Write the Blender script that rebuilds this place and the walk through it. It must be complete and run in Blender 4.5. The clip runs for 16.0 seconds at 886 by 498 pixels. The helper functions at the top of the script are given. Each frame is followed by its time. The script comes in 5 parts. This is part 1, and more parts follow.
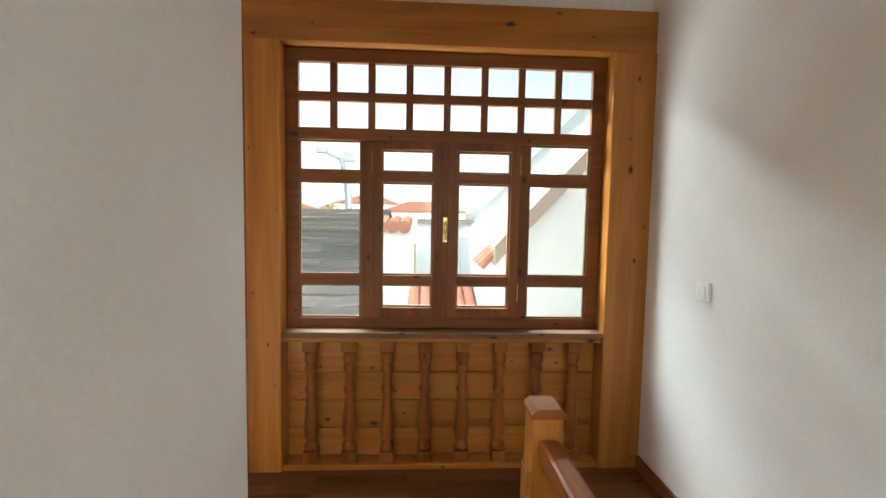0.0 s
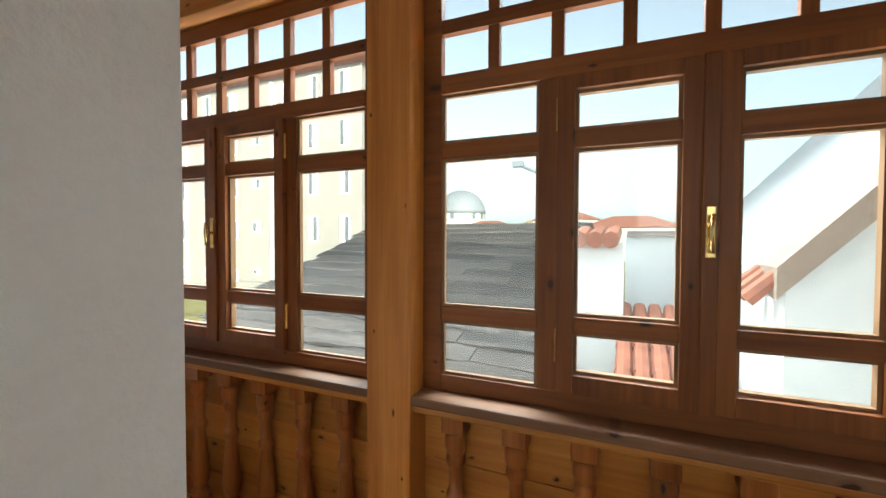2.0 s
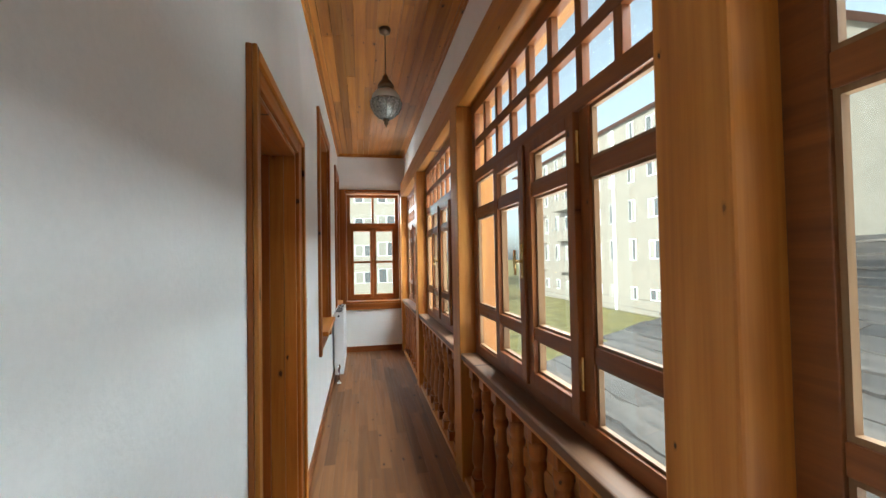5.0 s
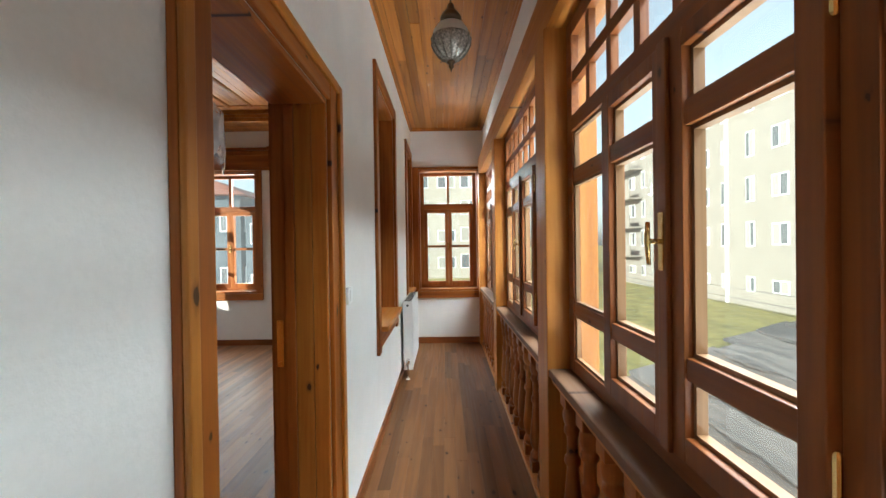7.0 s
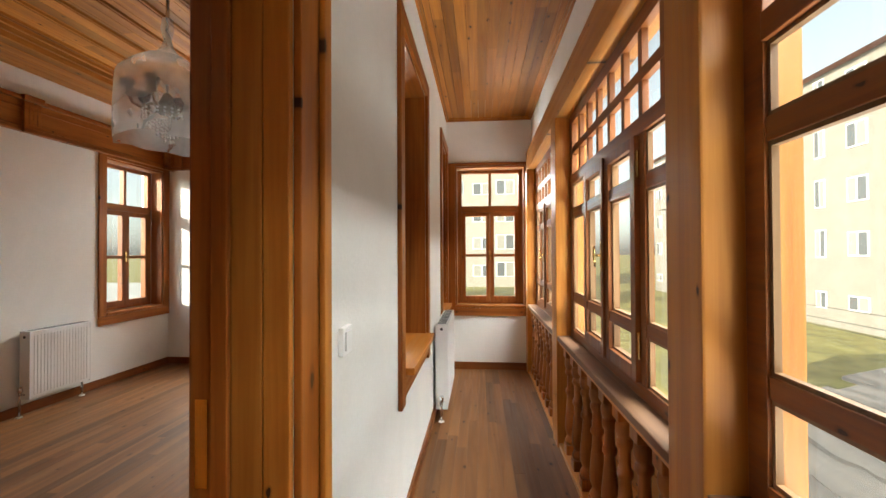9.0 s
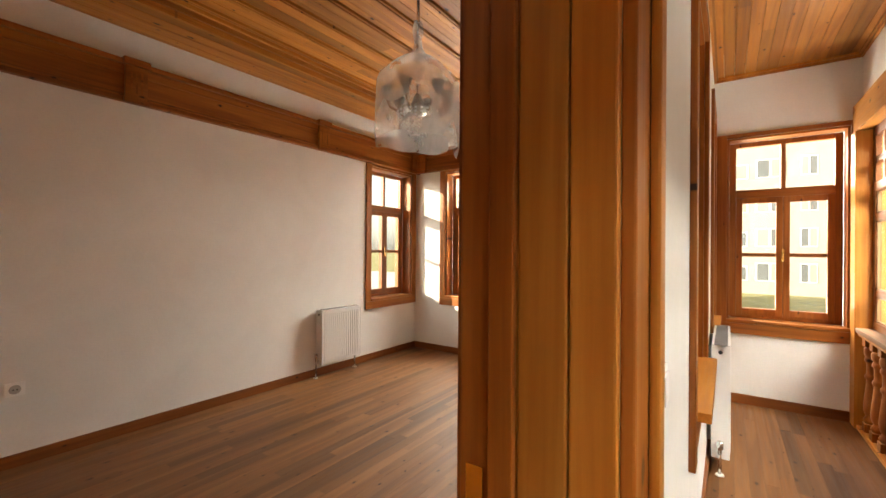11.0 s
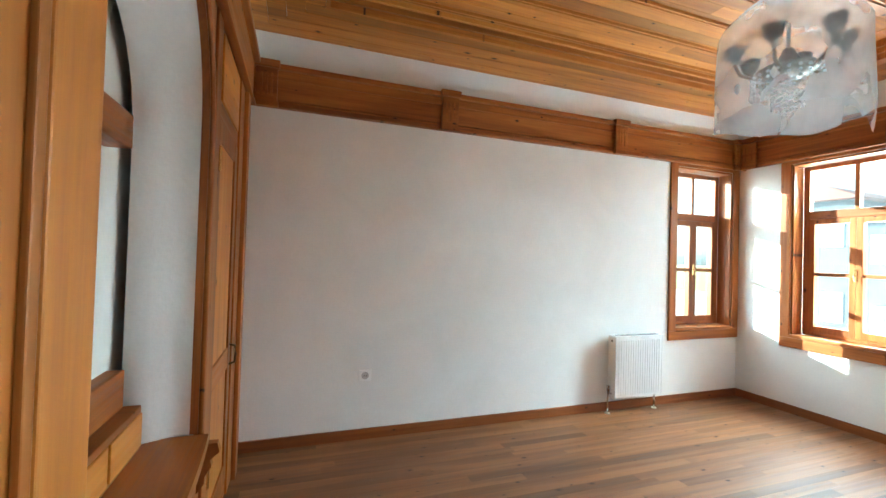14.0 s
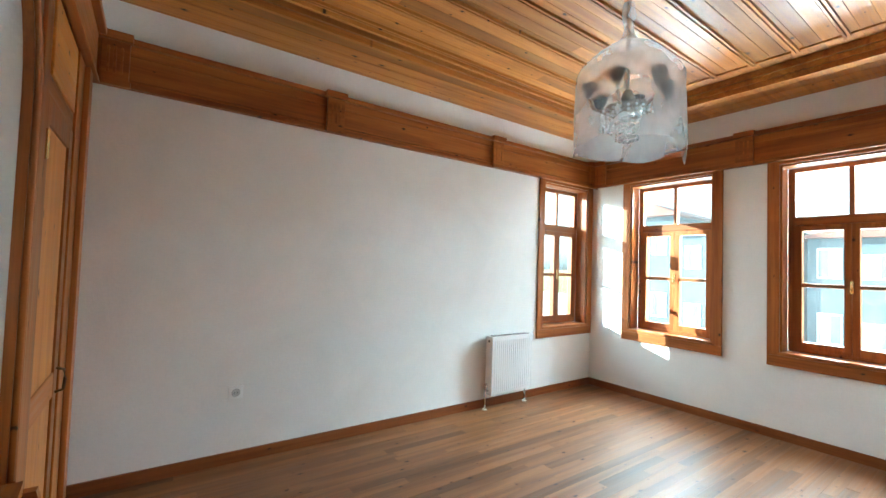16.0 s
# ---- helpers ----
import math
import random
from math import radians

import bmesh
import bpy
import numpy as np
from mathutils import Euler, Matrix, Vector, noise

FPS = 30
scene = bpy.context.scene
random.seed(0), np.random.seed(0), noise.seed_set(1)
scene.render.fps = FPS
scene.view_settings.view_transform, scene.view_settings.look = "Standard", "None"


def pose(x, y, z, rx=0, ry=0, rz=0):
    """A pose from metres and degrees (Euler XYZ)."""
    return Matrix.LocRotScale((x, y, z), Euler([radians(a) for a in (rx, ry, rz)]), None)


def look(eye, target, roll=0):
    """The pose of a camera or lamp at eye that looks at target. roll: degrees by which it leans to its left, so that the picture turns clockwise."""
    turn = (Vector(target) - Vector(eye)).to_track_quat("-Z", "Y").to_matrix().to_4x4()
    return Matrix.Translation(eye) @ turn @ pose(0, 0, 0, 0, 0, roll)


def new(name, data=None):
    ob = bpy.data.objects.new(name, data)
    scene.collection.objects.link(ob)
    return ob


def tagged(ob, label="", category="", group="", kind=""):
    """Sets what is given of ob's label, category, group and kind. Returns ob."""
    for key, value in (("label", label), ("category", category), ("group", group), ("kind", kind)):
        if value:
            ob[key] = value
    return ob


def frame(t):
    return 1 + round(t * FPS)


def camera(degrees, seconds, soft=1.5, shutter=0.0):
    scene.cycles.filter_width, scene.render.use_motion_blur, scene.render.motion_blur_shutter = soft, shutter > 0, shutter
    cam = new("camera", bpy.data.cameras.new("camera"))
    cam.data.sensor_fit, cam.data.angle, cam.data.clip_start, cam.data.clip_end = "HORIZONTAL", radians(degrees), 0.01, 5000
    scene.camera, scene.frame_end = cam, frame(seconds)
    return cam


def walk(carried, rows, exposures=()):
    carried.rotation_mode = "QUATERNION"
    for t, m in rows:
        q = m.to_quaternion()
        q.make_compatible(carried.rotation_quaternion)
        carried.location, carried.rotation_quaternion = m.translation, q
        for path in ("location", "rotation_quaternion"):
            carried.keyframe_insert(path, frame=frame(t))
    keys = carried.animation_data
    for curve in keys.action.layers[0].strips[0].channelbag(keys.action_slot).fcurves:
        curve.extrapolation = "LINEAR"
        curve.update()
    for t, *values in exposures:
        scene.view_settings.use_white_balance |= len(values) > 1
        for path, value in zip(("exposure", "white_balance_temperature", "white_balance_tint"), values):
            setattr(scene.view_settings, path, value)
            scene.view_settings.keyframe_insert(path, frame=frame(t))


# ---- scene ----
cam = camera(93.6, 16.0)
EXPOSURES = [(0, 2.45, 5800, -3), (1.5, 2.25, 5700, -3), (4, 2.0, 5500, -4), (8, 2.1, 5800, -2), (10.5, 2.45, 7200, 4), (11.5, 2.9, 6900, 1), (12, 3.25, 5900, -6), (12.5, 3.4, 5200, -12), (14, 3.5, 4850, -15), (16, 3.36, 4750, -16)]
PATH = [
    (0, (-0.172, -0.206, 1.486), (-0.072, 1.787, 1.356), 1.0),
    (0.5, (-0.178, 0.1, 1.459), (-0.13, 2.096, 1.326), 1.1),
    (1, (-0.218, 0.36, 1.444), (-0.337, 2.353, 1.335), 0.8),
    (1.5, (-0.235, 0.626, 1.405), (-0.652, 2.581, 1.355), 0.4),
    (2, (-0.252, 0.858, 1.422), (-1.067, 2.684, 1.366), 0.2),
    (2.5, (-0.346, 1.076, 1.44), (-1.53, 2.688, 1.402), -0.5),
    (3, (-0.387, 1.214, 1.444), (-1.9, 2.522, 1.435), -0.7),
    (3.5, (-0.357, 1.405, 1.44), (-2.098, 2.388, 1.471), -0.6),
    (4, (-0.292, 1.509, 1.47), (-2.166, 2.204, 1.532), -0.8),
    (6.5, (-0.819, 1.636, 1.428), (-2.815, 1.753, 1.405), -0.8),
    (7, (-1.044, 1.705, 1.436), (-3.044, 1.692, 1.421), -0.8),
    (7.5, (-1.274, 1.71, 1.427), (-3.274, 1.687, 1.423), -1.0),
    (8, (-1.533, 1.683, 1.441), (-3.533, 1.661, 1.445), -0.4),
    (10.5, (-2.211, 1.429, 1.457), (-4.03, 0.597, 1.486), -0.2),
    (11, (-2.253, 1.315, 1.458), (-3.904, 0.186, 1.462), 0.4),
    (11.5, (-2.272, 1.228, 1.454), (-3.7, -0.172, 1.439), 0.6),
    (12, (-2.355, 1.112, 1.472), (-3.531, -0.506, 1.457), 0.7),
    (12.5, (-2.417, 1.039, 1.477), (-3.35, -0.729, 1.464), 0.9),
    (13, (-2.412, 0.974, 1.488), (-3.171, -0.876, 1.476), 1.1),
    (13.5, (-2.387, 0.893, 1.489), (-3.061, -0.99, 1.499), 1.4),
    (14, (-2.366, 0.838, 1.503), (-3.032, -1.047, 1.537), 1.7),
    (14.5, (-2.343, 0.821, 1.504), (-3.078, -1.038, 1.572), 2.0),
    (15, (-2.338, 0.832, 1.514), (-3.186, -0.977, 1.607), 2.2),
    (15.5, (-2.352, 0.841, 1.513), (-3.342, -0.894, 1.613), 2.1),
    (16, (-2.364, 0.848, 1.513), (-3.512, -0.788, 1.587), 1.9),
]
walk(cam, [(t, look(eye, target, roll)) for t, eye, target, roll in PATH], EXPOSURES)

# ---- world, sun, exposure ----
world = bpy.data.worlds.new("sky")
scene.world = world
world.use_nodes = True
wn = world.node_tree.nodes
sky = wn.new("ShaderNodeTexSky")
sky.sky_type, sky.sun_disc = "NISHITA", False
sky.sun_elevation, sky.sun_rotation = radians(15.3), radians(146.4)
sky.air_density, sky.dust_density = 1.0, 2.2
wn["Background"].inputs["Strength"].default_value = 0.067
haze = wn.new("ShaderNodeHueSaturation")
haze.inputs["Saturation"].default_value = 0.32
world.node_tree.links.new(sky.outputs["Color"], haze.inputs["Color"])
world.node_tree.links.new(haze.outputs["Color"], wn["Background"].inputs["Color"])
sun = new("sun", bpy.data.lights.new("sun", "SUN"))
sun.data.energy, sun.data.angle, sun.data.color = 2.5, radians(0.5), (1.0, 0.90, 0.76)


def fill_lamp(name, eye, target, w, h, power):
    """Added fill lamp outside the windows: stands for sky above, sunlit street below."""
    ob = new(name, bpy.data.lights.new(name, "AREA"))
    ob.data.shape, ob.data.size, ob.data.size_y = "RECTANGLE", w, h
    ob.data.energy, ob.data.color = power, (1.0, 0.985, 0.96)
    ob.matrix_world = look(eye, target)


# Added area lamps; the low ones lift upper walls and ceilings like ground bounce.
fill_lamp("sky_fill_north", (-3.0, 4.6, 5.35), (-3.0, 1.7, 2.0), 8.4, 2.6, 520)
fill_lamp("yard_bounce_fill_north", (-3.2, 3.32, -0.47), (-3.2, 1.2, 2.3), 7.6, 0.8, 105)
fill_lamp("sky_fill_west", (-10.5, -1.25, 4.6), (-6.6, -1.1, 1.4), 4.2, 5.0, 640)
fill_lamp("street_bounce_fill_west", (-8.7, -0.7, -0.35), (-4.5, -0.7, 2.9), 4.2, 1.3, 130)
fill_lamp("road_bounce_fill_west", (-14.0, -2.2, -1.4), (-4.0, -1.6, 2.0), 5.0, 2.2, 430)
fill_lamp("sky_fill_south", (-6.6, -5.6, 4.3), (-6.4, -2.0, 1.4), 3.0, 4.0, 120)
sun.matrix_world = look((6, -9, 8), (6 - 0.534, -9 + 0.803, 8 - 0.264))

# ---- materials ----


def nodes_of(name):
    m = bpy.data.materials.new(name)
    m.use_nodes = True
    t = m.node_tree
    return m, t, t.nodes["Principled BSDF"]


def ramp(t, fac, stops):
    r = t.nodes.new("ShaderNodeValToRGB")
    e = r.color_ramp.elements
    e[0].position, e[0].color = stops[0][0], (*stops[0][1], 1)
    e[1].position, e[1].color = stops[-1][0], (*stops[-1][1], 1)
    for p, c in stops[1:-1]:
        n = e.new(p)
        n.color = (*c, 1)
    t.links.new(fac, r.inputs["Fac"])
    return r.outputs["Color"]


def mixc(t, fac, a, b, mode="MIX"):
    m = t.nodes.new("ShaderNodeMix")
    m.data_type, m.blend_type = "RGBA", mode
    for sock, v in ((m.inputs[0], fac), (m.inputs[6], a), (m.inputs[7], b)):
        if hasattr(v, "is_linked"):
            t.links.new(v, sock)
        elif isinstance(v, tuple):
            sock.default_value = (*v, 1)
        else:
            sock.default_value = v
    return m.outputs[2]


def noise_of(t, vec, scale, detail=4, rough=0.55, distort=0.0):
    n = t.nodes.new("ShaderNodeTexNoise")
    n.inputs["Scale"].default_value, n.inputs["Detail"].default_value = scale, detail
    n.inputs["Roughness"].default_value, n.inputs["Distortion"].default_value = rough, distort
    t.links.new(vec, n.inputs["Vector"])
    return n.outputs["Fac"]


def coords(t, scale=(1, 1, 1), shift=True):
    c = t.nodes.new("ShaderNodeTexCoord")
    mp = t.nodes.new("ShaderNodeMapping")
    mp.inputs["Scale"].default_value = scale
    if shift:
        info = t.nodes.new("ShaderNodeObjectInfo")
        mul = t.nodes.new("ShaderNodeVectorMath")
        mul.operation = "SCALE"
        mul.inputs[0].default_value = (7.3, 13.1, 3.7)
        t.links.new(info.outputs["Random"], mul.inputs["Scale"])
        add = t.nodes.new("ShaderNodeVectorMath")
        t.links.new(c.outputs["Object"], add.inputs[0])
        t.links.new(mul.outputs[0], add.inputs[1])
        t.links.new(add.outputs[0], mp.inputs["Vector"])
    else:
        t.links.new(c.outputs["Object"], mp.inputs["Vector"])
    return mp.outputs["Vector"]


def bump(t, bsdf, height, strength=0.2, dist=0.01):
    b = t.nodes.new("ShaderNodeBump")
    b.inputs["Strength"].default_value, b.inputs["Distance"].default_value = strength, dist
    t.links.new(height, b.inputs["Height"])
    t.links.new(b.outputs["Normal"], bsdf.inputs["Normal"])


def wood(name, axis, dark, mid, light, rough=0.42, knots=True, tone=0.35, island=False, depth="", knot_col=(0.042, 0.014, 0.006)):
    """Varnished softwood with the grain along one axis."""
    m, t, b = nodes_of(name)
    sc = [9.0, 9.0, 9.0]
    sc["xyz".index(axis)] = 0.55
    v = coords(t, tuple(sc))
    fine = [60.0, 60.0, 60.0]
    fine["xyz".index(axis)] = 1.6
    vf = coords(t, tuple(fine))
    n1 = noise_of(t, v, 1.0, 5, 0.6, 0.8)
    n2 = noise_of(t, vf, 1.0, 3, 0.6)
    col = ramp(t, n1, [(0.30, dark), (0.47, mid), (0.62, light), (0.80, mid)])
    col = mixc(t, 0.35, col, ramp(t, n2, [(0.3, dark), (0.7, light)]))
    if island:
        src = t.nodes.new("ShaderNodeNewGeometry").outputs["Random Per Island"]
    else:
        src = t.nodes.new("ShaderNodeObjectInfo").outputs["Random"]
    lo = tuple(1 - tone for _ in range(3))
    shade = ramp(t, src, [(0.0, lo), (0.5, (0.9, 0.88, 0.86)), (1.0, (1.0, 1.0, 1.0))])
    col = mixc(t, 1.0, col, shade, "MULTIPLY")
    if knots:
        dep = depth or ("x" if axis == "y" else "y")
        across = [c for c in "xyz" if c not in (axis, dep)][0]
        sp = t.nodes.new("ShaderNodeSeparateXYZ")
        cmb = t.nodes.new("ShaderNodeCombineXYZ")
        t.links.new(coords(t), sp.inputs[0])
        for src_axis, slot, k in ((axis, "X", 3.6), (across, "Y", 7.0)):
            mu = t.nodes.new("ShaderNodeMath")
            mu.operation, mu.inputs[1].default_value = "MULTIPLY", k
            t.links.new(sp.outputs[src_axis.upper()], mu.inputs[0])
            t.links.new(mu.outputs[0], cmb.inputs[slot])
        vo = t.nodes.new("ShaderNodeTexVoronoi")
        vo.voronoi_dimensions = "2D"
        vo.inputs["Scale"].default_value = 1.0
        wn_ = t.nodes.new("ShaderNodeTexNoise")
        wn_.inputs["Scale"].default_value = 9.0
        t.links.new(cmb.outputs[0], wn_.inputs["Vector"])
        sway = t.nodes.new("ShaderNodeVectorMath")
        sway.operation, sway.inputs[1].default_value = "MULTIPLY_ADD", (0.10, 0.10, 0.0)
        t.links.new(wn_.outputs["Color"], sway.inputs[0])
        t.links.new(cmb.outputs[0], sway.inputs[2])
        t.links.new(sway.outputs[0], vo.inputs["Vector"])
        vs = t.nodes.new("ShaderNodeSeparateColor")
        t.links.new(vo.outputs["Color"], vs.inputs["Color"])
        grow = t.nodes.new("ShaderNodeMath")
        grow.operation, grow.inputs[1].default_value, grow.inputs[2].default_value = "MULTIPLY_ADD", 2.2, 0.85
        t.links.new(vs.outputs["Green"], grow.inputs[0])
        wide = t.nodes.new("ShaderNodeMath")
        wide.operation = "MULTIPLY"
        t.links.new(vo.outputs["Distance"], wide.inputs[0])
        t.links.new(grow.outputs[0], wide.inputs[1])
        kn = ramp(t, wide.outputs[0], [(0.055, (1, 1, 1)), (0.075, (0.4, 0.4, 0.4)), (0.15, (0, 0, 0))])
        sep = t.nodes.new("ShaderNodeSeparateColor")
        t.links.new(vo.outputs["Color"], sep.inputs["Color"])
        pick = ramp(t, sep.outputs["Red"], [(0.48, (0, 0, 0)), (0.50, (1, 1, 1))])
        k = mixc(t, 1.0, kn, pick, "MULTIPLY")
        col = mixc(t, k, col, knot_col)
    t.links.new(col, b.inputs["Base Color"])
    b.inputs["Roughness"].default_value = rough
    r = ramp(t, n2, [(0.3, (rough - 0.08,) * 3), (0.7, (rough + 0.12,) * 3)])
    t.links.new(r, b.inputs["Roughness"])
    b.inputs["Specular IOR Level"].default_value = 0.35
    bump(t, b, n2, 0.12, 0.002)
    return m


PD, PM, PL = (0.165, 0.041, 0.006), (0.305, 0.091, 0.013), (0.44, 0.155, 0.028)
pine = {a: wood("pine_" + a, a, PD, PM, PL, tone=0.28) for a in "xyz"}
pine["zx"] = wood("pine_zx", "z", PD, PM, PL, tone=0.28, depth="x")
PALE = {a: wood("pale_pine_" + a, a, (0.36, 0.118, 0.016), (0.51, 0.188, 0.028), (0.63, 0.275, 0.052)) for a in "xyz"}
PALE["zx"] = wood("pale_pine_zx", "z", (0.36, 0.118, 0.016), (0.51, 0.188, 0.028), (0.63, 0.275, 0.052), depth="x")
SASH = {a: wood("sash_pine_" + a, a, (0.115, 0.032, 0.008), (0.215, 0.066, 0.014), (0.30, 0.104, 0.024), tone=0.2) for a in "xyz"}
ceil_wood = {a: wood("ceiling_pine_" + a, a, (0.21, 0.062, 0.008), (0.40, 0.140, 0.020), (0.56, 0.232, 0.040), 0.46, island=True, tone=0.45, depth="z") for a in "xy"}
BEAD = wood("bead_pine", "z", (0.15, 0.075, 0.030), (0.23, 0.125, 0.055), (0.31, 0.18, 0.085), 0.5, False)
SILL = wood("dusty_sill_pine", "x", (0.13, 0.060, 0.028), (0.20, 0.10, 0.05), (0.28, 0.15, 0.08), 0.6)
floor_wood = wood("floor_board", "x", (0.118, 0.047, 0.016), (0.198, 0.084, 0.029), (0.29, 0.132, 0.047), 0.46, tone=0.45, depth="z")


def plaster(name, col, rough=0.75, amount=0.12, relief=0.42):
    m, t, b = nodes_of(name)
    v = coords(t, (1, 1, 1), False)
    big = noise_of(t, v, 1.7, 6, 0.6, 0.5)
    small = noise_of(t, v, 55, 4, 0.65)
    lo = tuple(c * (1 - amount) for c in col)
    c1 = ramp(t, big, [(0.3, lo), (0.7, col)])
    c2 = mixc(t, 0.25, c1, ramp(t, small, [(0.35, lo), (0.6, col)]))
    t.links.new(c2, b.inputs["Base Color"])
    b.inputs["Roughness"].default_value = rough
    hgt = mixc(t, 0.4, small, noise_of(t, v, 12, 3))
    bump(t, b, hgt, relief, 0.006)
    return m


white_plaster = plaster("white_plaster", (0.83, 0.825, 0.80))
ext_white = plaster("exterior_render", (0.52, 0.515, 0.50), 0.9, 0.14)
ext_apartment = plaster("sunlit_apartment_render", (0.29, 0.257, 0.217), 0.9, 0.25)
ext_beige = plaster("beige_render", (0.38, 0.34, 0.28), 0.9, 0.16)
ext_yellow = plaster("ochre_render", (0.70, 0.48, 0.16), 0.9, 0.16)
ext_grey = plaster("grey_render", (0.36, 0.36, 0.36), 0.9, 0.16)
ext_slate = plaster("blue_grey_render", (0.085, 0.10, 0.115), 0.9, 0.3)


def simple(name, col, rough=0.5, metal=0.0, amount=0.12, scale=30.0):
    m, t, b = nodes_of(name)
    v = coords(t, (1, 1, 1), False)
    n = noise_of(t, v, scale, 4)
    t.links.new(ramp(t, n, [(0.3, tuple(c * (1 - amount) for c in col)), (0.7, col)]), b.inputs["Base Color"])
    b.inputs["Roughness"].default_value, b.inputs["Metallic"].default_value = rough, metal
    bump(t, b, n, 0.06, 0.002)
    return m


brass = simple("brass", (0.72, 0.50, 0.20), 0.25, 1.0)
dark_bronze = simple("bronze", (0.16, 0.11, 0.07), 0.4, 1.0)
white_enamel = simple("white_enamel", (0.80, 0.80, 0.79), 0.3, 0.0, 0.03)
white_plastic = simple("white_plastic", (0.86, 0.86, 0.85), 0.35, 0.0, 0.03)
dark_plastic = simple("dark_plastic", (0.03, 0.03, 0.03), 0.5)
chrome = simple("chrome", (0.75, 0.75, 0.75), 0.15, 1.0)
old_roof = wood("weathered_boards", "x", (0.022, 0.018, 0.016), (0.060, 0.050, 0.043), (0.125, 0.104, 0.087), 0.9, False, 0.5)
terracotta = simple("terracotta", (0.30, 0.10, 0.05), 0.85, 0.0, 0.4, 6.0)
grass_mat = simple("grass", (0.34, 0.295, 0.075), 0.95, 0.0, 0.5, 1.2)
asphalt = simple("asphalt", (0.06, 0.06, 0.06), 0.9, 0.0, 0.3, 3.0)
leaf_mat = simple("foliage", (0.07, 0.11, 0.035), 0.9, 0.0, 0.5, 2.0)
autumn_mat = simple("autumn_foliage", (0.28, 0.17, 0.045), 0.9, 0.0, 0.5, 2.0)
bark = simple("bark", (0.12, 0.08, 0.05), 0.9, 0.0, 0.5)
far_window = simple("far_window_glass", (0.12, 0.125, 0.13), 0.12)
far_curtain = simple("curtained_glass", (0.30, 0.28, 0.24), 0.3)
pvc = simple("white_pvc", (0.75, 0.75, 0.75), 0.5)
lead = simple("lead_sheet", (0.20, 0.205, 0.21), 0.6)
stone = simple("pale_stone", (0.45, 0.42, 0.36), 0.85, 0.0, 0.15)
lamp_grey = simple("galvanised_grey", (0.14, 0.15, 0.16), 0.6)
fascia_brown = simple("weathered_fascia", (0.26, 0.19, 0.14), 0.8, 0.0, 0.3)
cable_black = simple("cable_black", (0.03, 0.03, 0.03), 0.7)
car_paint = simple("white_car_paint", (0.75, 0.75, 0.75), 0.25)
concrete = simple("pale_concrete", (0.55, 0.54, 0.51), 0.9, 0.0, 0.2, 2.0)
rubber = simple("rubber", (0.02, 0.02, 0.02), 0.8)


def glazing(name, tint=(0.97, 0.985, 0.98), gloss=0.03, dust=0.016):
    m = bpy.data.materials.new(name)
    m.use_nodes = True
    t = m.node_tree
    t.nodes.clear()
    out = t.nodes.new("ShaderNodeOutputMaterial")
    tr, gl, mx, lw = (t.nodes.new("ShaderNode" + k) for k in ("BsdfTransparent", "BsdfGlossy", "MixShader", "LayerWeight"))
    tr.inputs["Color"].default_value = (*tint, 1)
    gl.inputs["Roughness"].default_value = gloss
    pw, ma = (t.nodes.new("ShaderNodeMath") for _ in range(2))
    pw.operation, ma.operation = "POWER", "MULTIPLY_ADD"
    pw.inputs[1].default_value, ma.inputs[1].default_value, ma.inputs[2].default_value = 5.0, 0.45, 0.03
    lw.inputs["Blend"].default_value = 0.5
    t.links.new(lw.outputs["Facing"], pw.inputs[0])
    t.links.new(pw.outputs[0], ma.inputs[0])
    t.links.new(ma.outputs[0], mx.inputs[0])
    t.links.new(tr.outputs[0], mx.inputs[1])
    t.links.new(gl.outputs[0], mx.inputs[2])
    # a thin uneven film of dust
    df_, tl, dd, md = (t.nodes.new("ShaderNode" + k) for k in ("BsdfDiffuse", "BsdfTranslucent", "MixShader", "MixShader"))
    df_.inputs["Color"].default_value = tl.inputs["Color"].default_value = (0.78, 0.77, 0.74, 1)
    t.links.new(df_.outputs[0], dd.inputs[1])
    t.links.new(tl.outputs[0], dd.inputs[2])
    dust_n = noise_of(t, coords(t, (1, 1, 0.6), False), 4.0, 5, 0.6, 0.6)
    t.links.new(ramp(t, dust_n, [(0.3, (dust * 0.5,) * 3), (0.75, (dust * 1.5,) * 3)]), md.inputs[0])
    t.links.new(mx.outputs[0], md.inputs[1])
    t.links.new(dd.outputs[0], md.inputs[2])
    t.links.new(md.outputs[0], out.inputs["Surface"])
    return m


glass = glazing("window_glass")

# ---- mesh helpers ----


def box(bm, x0, y0, z0, x1, y1, z1, bev=0.0):
    lo, hi = (min(x0, x1), min(y0, y1), min(z0, z1)), (max(x0, x1), max(y0, y1), max(z0, z1))
    vs = [bm.verts.new((a, b, c)) for a in (lo[0], hi[0]) for b in (lo[1], hi[1]) for c in (lo[2], hi[2])]
    fs = [bm.faces.new([vs[i] for i in f]) for f in ((0, 1, 3, 2), (4, 6, 7, 5), (0, 4, 5, 1), (2, 3, 7, 6), (0, 2, 6, 4), (1, 5, 7, 3))]
    if bev:
        es = list({e for f in fs for e in f.edges})
        bmesh.ops.bevel(bm, geom=es, offset=bev, segments=2, affect="EDGES", profile=0.6)
    return bm


def boxm(x0, y0, z0, x1, y1, z1, bev=0.0):
    return box(bmesh.new(), x0, y0, z0, x1, y1, z1, bev)


